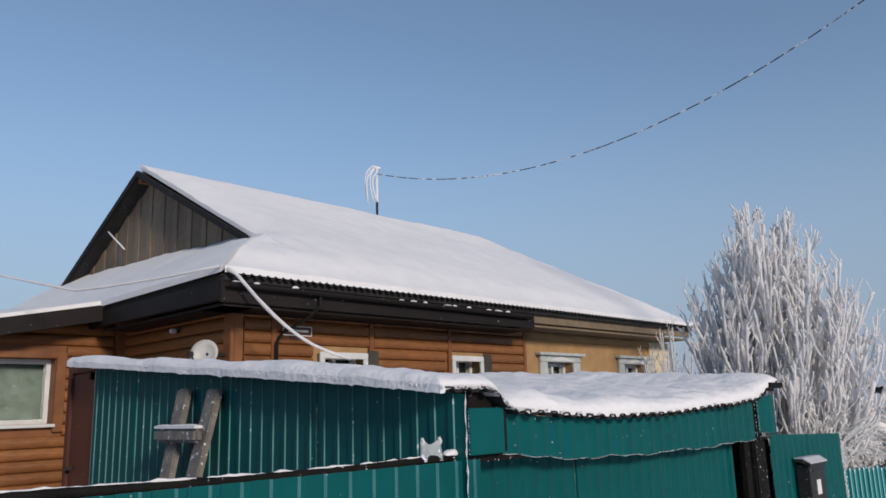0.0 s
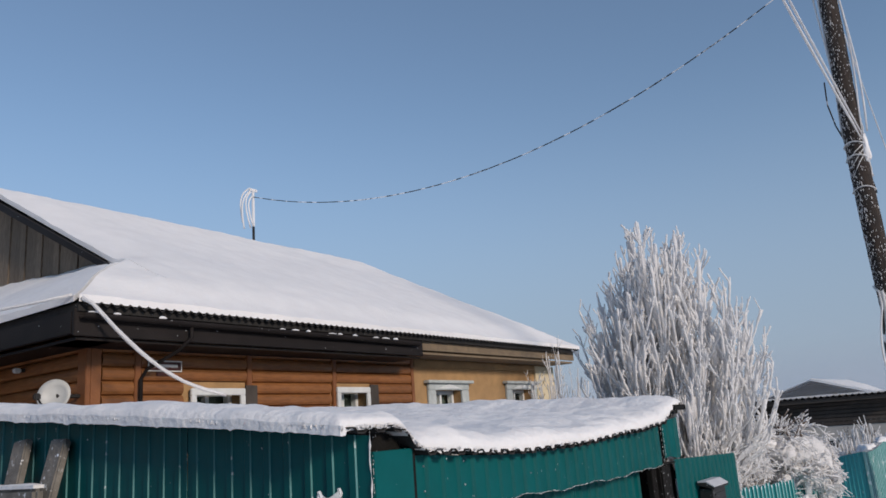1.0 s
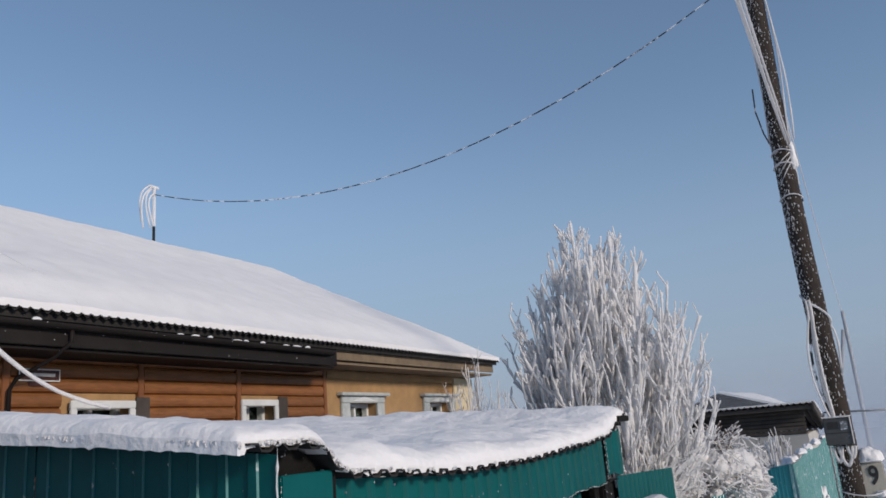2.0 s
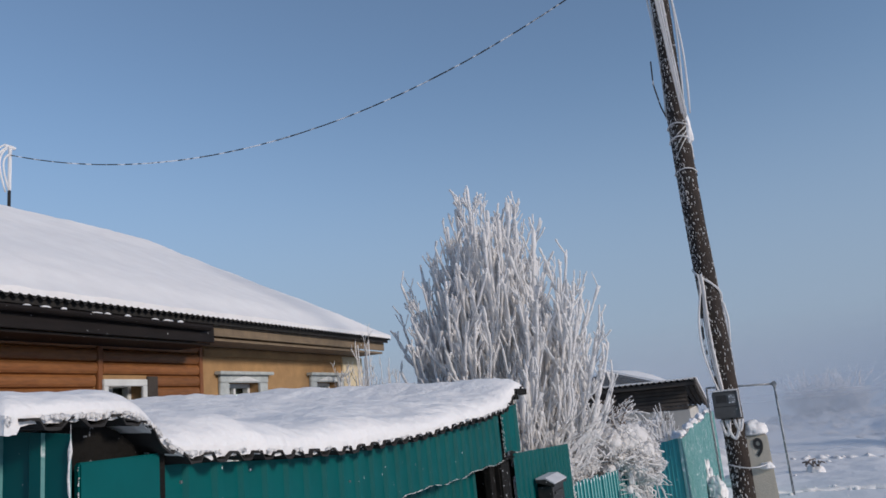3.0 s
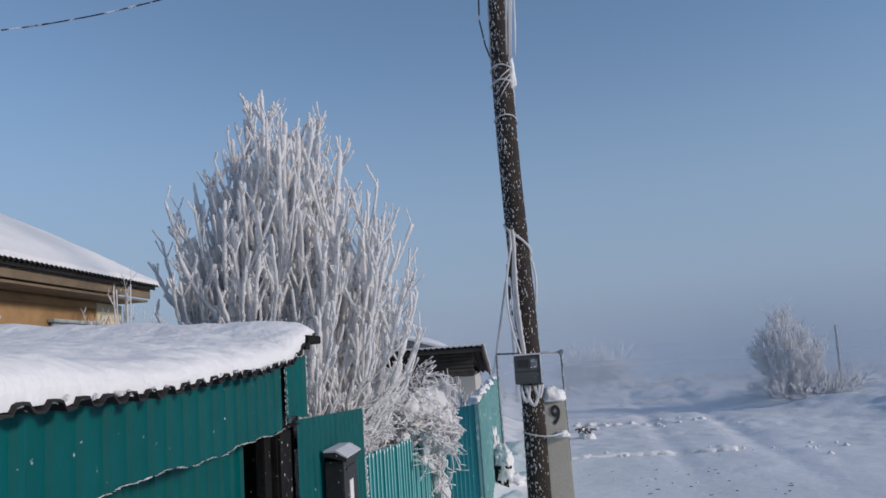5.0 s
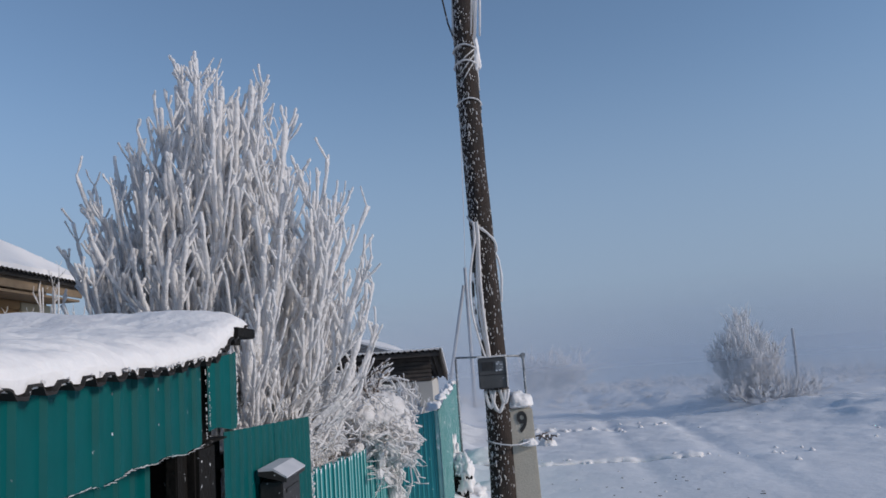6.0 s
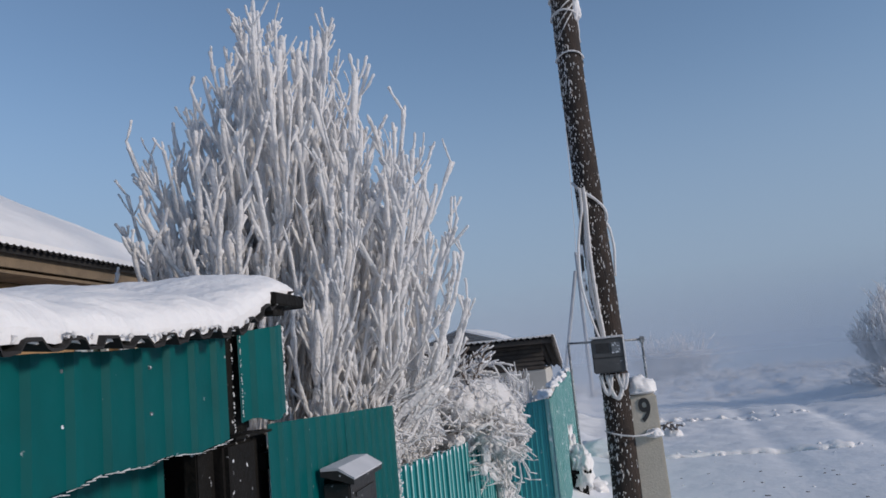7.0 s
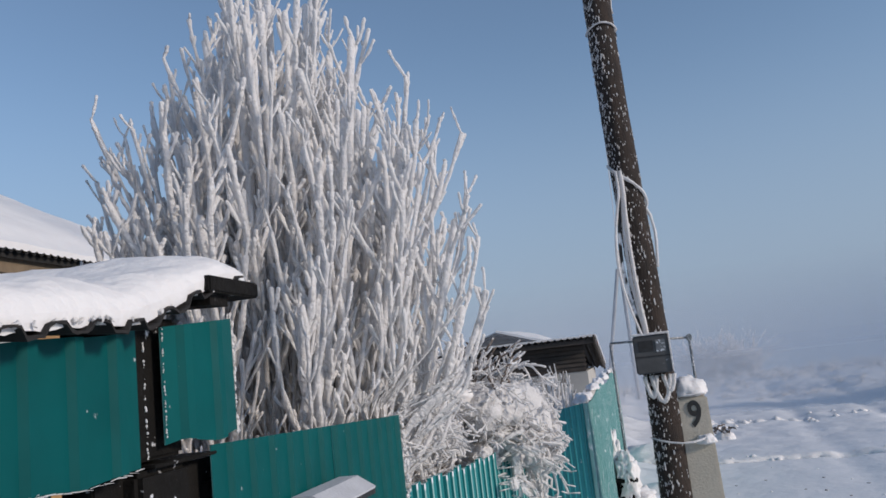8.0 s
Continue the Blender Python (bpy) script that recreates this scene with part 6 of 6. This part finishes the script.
berm("snow_berm", steps(-0.7, 2.55, 44), berm_y, lambda t: 0.075 + 0.09 * t ** 3 * (1 if t < 0.97 else 0.5), "ploughed ridge of fresh white snow across the street", 3)
berm("snow_berm", steps(0.2, 2.3, 34), lambda x: 22.05 - 0.05 * x, lambda t: 0.11 * (0.6 + 0.4 * math.sin(t * 40)), "broken low ridge of snow on the street", 4)
for k in range(90):
    if k < 30:
        x = rng.uniform(-0.4, 4.6)
        y = berm_y(max(0.0, x)) + rng.gauss(0, 0.45)
        q = rng.uniform(0.015, 0.055)
    elif k < 50:
        x, y, q = rng.uniform(-0.6, 3.4), 22.0 + rng.gauss(0, 0.5), rng.uniform(0.02, 0.09)
    else:
        x, y, q = rng.uniform(-1.0, 8.0), rng.uniform(11.5, 27.0), rng.uniform(0.01, 0.04)
    z = ground_z(x, y)
    clods.add(*tube_data([(x - q, y, z - q * 0.2), (x, y + rng.uniform(-q, q) * 0.5, z + q * rng.uniform(0.0, 0.25)), (x + q, y, z - q * 0.2)], [q * 0.35, q * rng.uniform(0.6, 0.9), q * 0.3], 7, 0.4, rng))
grit = Pile()
for k in range(26):
    x, y = rng.uniform(-0.2, 2.6), rng.uniform(12.2, 14.8)
    z = ground_z(x, y) + 0.006
    q = rng.uniform(0.008, 0.030)
    grit.add(*tube_data([(x - q, y, z), (x + q, y + rng.uniform(-q, q), z)], rng.uniform(0.003, 0.007), 5, 0.3, rng))
tagged(grit.make("dry_litter", "bark"), "dry stalks and grit on the trodden street snow", "litter", kind="stuff")
tagged(clods.make("snow_clods", "snow"), "broken clods of ploughed snow on the street and field", "snow", kind="stuff")

# the field: a lone tree, a far post and rimed scrub
bush("tree", "lone spreading tree white with rime in the field", (6.55, 25.0, -0.2), (6.57, 25.0, 0.92, 1.0, 1.05, 2.26), 80, 30, spread=0.2, r=0.016, reach=0.55, sub=8, category="tree", sharp=1.6)
bush("shrub", "rimed scrub under the lone tree", (6.75, 24.6, -0.1), (6.75, 24.5, 1.75, 0.9, 0.25, 0.70), 70, 31, spread=1.4, r=0.018, reach=0.35, sub=5, category="shrub", depth=0)
fp = thing("far_post", "thin grey post standing by the lone tree, painted pale for haze", "post", at=(8.35, 26.0, -0.1))
v, f = tube_data([(0, 0, 0), (0.03, 0, 1.95)], [0.05, 0.038], 8)
# distance haze is put into the post's pale colour
raw("shaft", v, f, "rimed_timber", fp)


def scrub(name, label, x0, x1, y0, y1, count, h, seed, r=0.03):
    rng = random.Random(seed)
    pile = Pile()
    for _ in range(count):
        x, y = rng.uniform(x0, x1), rng.uniform(y0, y1)
        z = ground_z(x, y) - 0.1
        hh = h * rng.uniform(0.4, 1.1)
        for _ in range(7):
            e = Vector((x + rng.gauss(0, 0.35) * h, y + rng.gauss(0, 0.25) * h, z + hh * rng.uniform(0.5, 1.0)))
            p = shoot(rng, (x, y, z), e, Vector((0, 0, hh * 0.4)), 3)
            pile.add(*tube_data(p, [r, r, r * 0.8, r * 0.5], 4, 0.2, rng))
            twigs(rng, pile, p, r, 3, 0.35 * h, 0, 0.3, 0.7)
    return tagged(pile.make(name, "rime"), label, "scrub", kind="stuff")


scrub("far_scrub", "low rimed scrub across the field", -2.0, 12.0, 33.0, 39.0, 220, 0.42, 41, 0.014)
scrub("far_scrub", "low rimed scrub across the field", 12.0, 22.0, 24.0, 33.0, 160, 0.42, 42, 0.014)
scrub("far_thicket", "faint willow thicket at the edge of the mist", 1.2, 3.6, 36.5, 38.0, 40, 1.9, 43, 0.02)
scrub("far_thicket", "faint willow thicket at the edge of the mist", 10.0, 16.0, 34.0, 36.5, 40, 0.7, 44, 0.014)
scrub("dry_grass", "frosted dry grass tufts in the field", 1.0, 14.0, 27.5, 34.0, 120, 0.35, 45, 0.012)

# far backdrop closing the view: freezing mist painted as a sky-coloured glow
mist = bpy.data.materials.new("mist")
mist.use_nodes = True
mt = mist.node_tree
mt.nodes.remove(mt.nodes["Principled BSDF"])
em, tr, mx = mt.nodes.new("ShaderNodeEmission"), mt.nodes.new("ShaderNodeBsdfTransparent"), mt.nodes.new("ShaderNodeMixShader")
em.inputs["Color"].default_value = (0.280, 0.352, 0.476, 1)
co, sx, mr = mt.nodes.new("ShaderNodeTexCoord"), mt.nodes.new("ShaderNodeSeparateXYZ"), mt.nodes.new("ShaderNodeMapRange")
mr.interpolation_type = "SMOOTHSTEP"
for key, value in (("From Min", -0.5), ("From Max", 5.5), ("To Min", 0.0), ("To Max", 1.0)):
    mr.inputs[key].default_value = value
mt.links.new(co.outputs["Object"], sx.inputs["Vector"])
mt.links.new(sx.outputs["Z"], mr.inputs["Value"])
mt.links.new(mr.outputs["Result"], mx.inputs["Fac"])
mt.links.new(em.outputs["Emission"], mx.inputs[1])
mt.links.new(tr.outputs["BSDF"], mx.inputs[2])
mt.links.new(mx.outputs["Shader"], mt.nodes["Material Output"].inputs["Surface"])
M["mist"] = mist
# thin pale sheets that catch the daylight and stand in for haze
veil = mist.copy()
veil.name = "thin_mist"
vt = veil.node_tree
vt.nodes.remove(next(nd for nd in vt.nodes if nd.bl_idname == "ShaderNodeEmission"))
fade = next(nd for nd in vt.nodes if nd.bl_idname == "ShaderNodeMapRange")
for key, value in (("From Min", -0.3), ("From Max", 4.6), ("To Min", 0.64), ("To Max", 1.0)):
    fade.inputs[key].default_value = value
front, back, scatter = vt.nodes.new("ShaderNodeBsdfDiffuse"), vt.nodes.new("ShaderNodeBsdfTranslucent"), vt.nodes.new("ShaderNodeMixShader")
front.inputs["Color"].default_value = back.inputs["Color"].default_value = (0.80, 0.82, 0.86, 1)
vt.links.new(front.outputs["BSDF"], scatter.inputs[1])
vt.links.new(back.outputs["BSDF"], scatter.inputs[2])
vt.links.new(scatter.outputs["Shader"], next(nd for nd in vt.nodes if nd.bl_idname == "ShaderNodeMixShader" and nd != scatter).inputs[1])
M["thin_mist"] = veil
ang = steps(-40, 80, 60)
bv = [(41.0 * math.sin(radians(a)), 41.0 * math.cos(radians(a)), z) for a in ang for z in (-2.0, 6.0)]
tagged(raw("backdrop", bv, [(2 * k, 2 * k + 2, 2 * k + 3, 2 * k + 1) for k in range(60)], "mist"), "glowing backdrop painted as freezing mist over the far field", "backdrop", kind="structure")
for far in (24.5, 29.0, 35.0):
    vv = [(far * math.sin(radians(a)), far * math.cos(radians(a)), z) for a in ang for z in (-2.0, 5.0)]
    tagged(raw("backdrop", vv, [(2 * k, 2 * k + 2, 2 * k + 3, 2 * k + 1) for k in range(60)], "thin_mist"), "thin veil of mist over the far field", "backdrop", kind="structure")
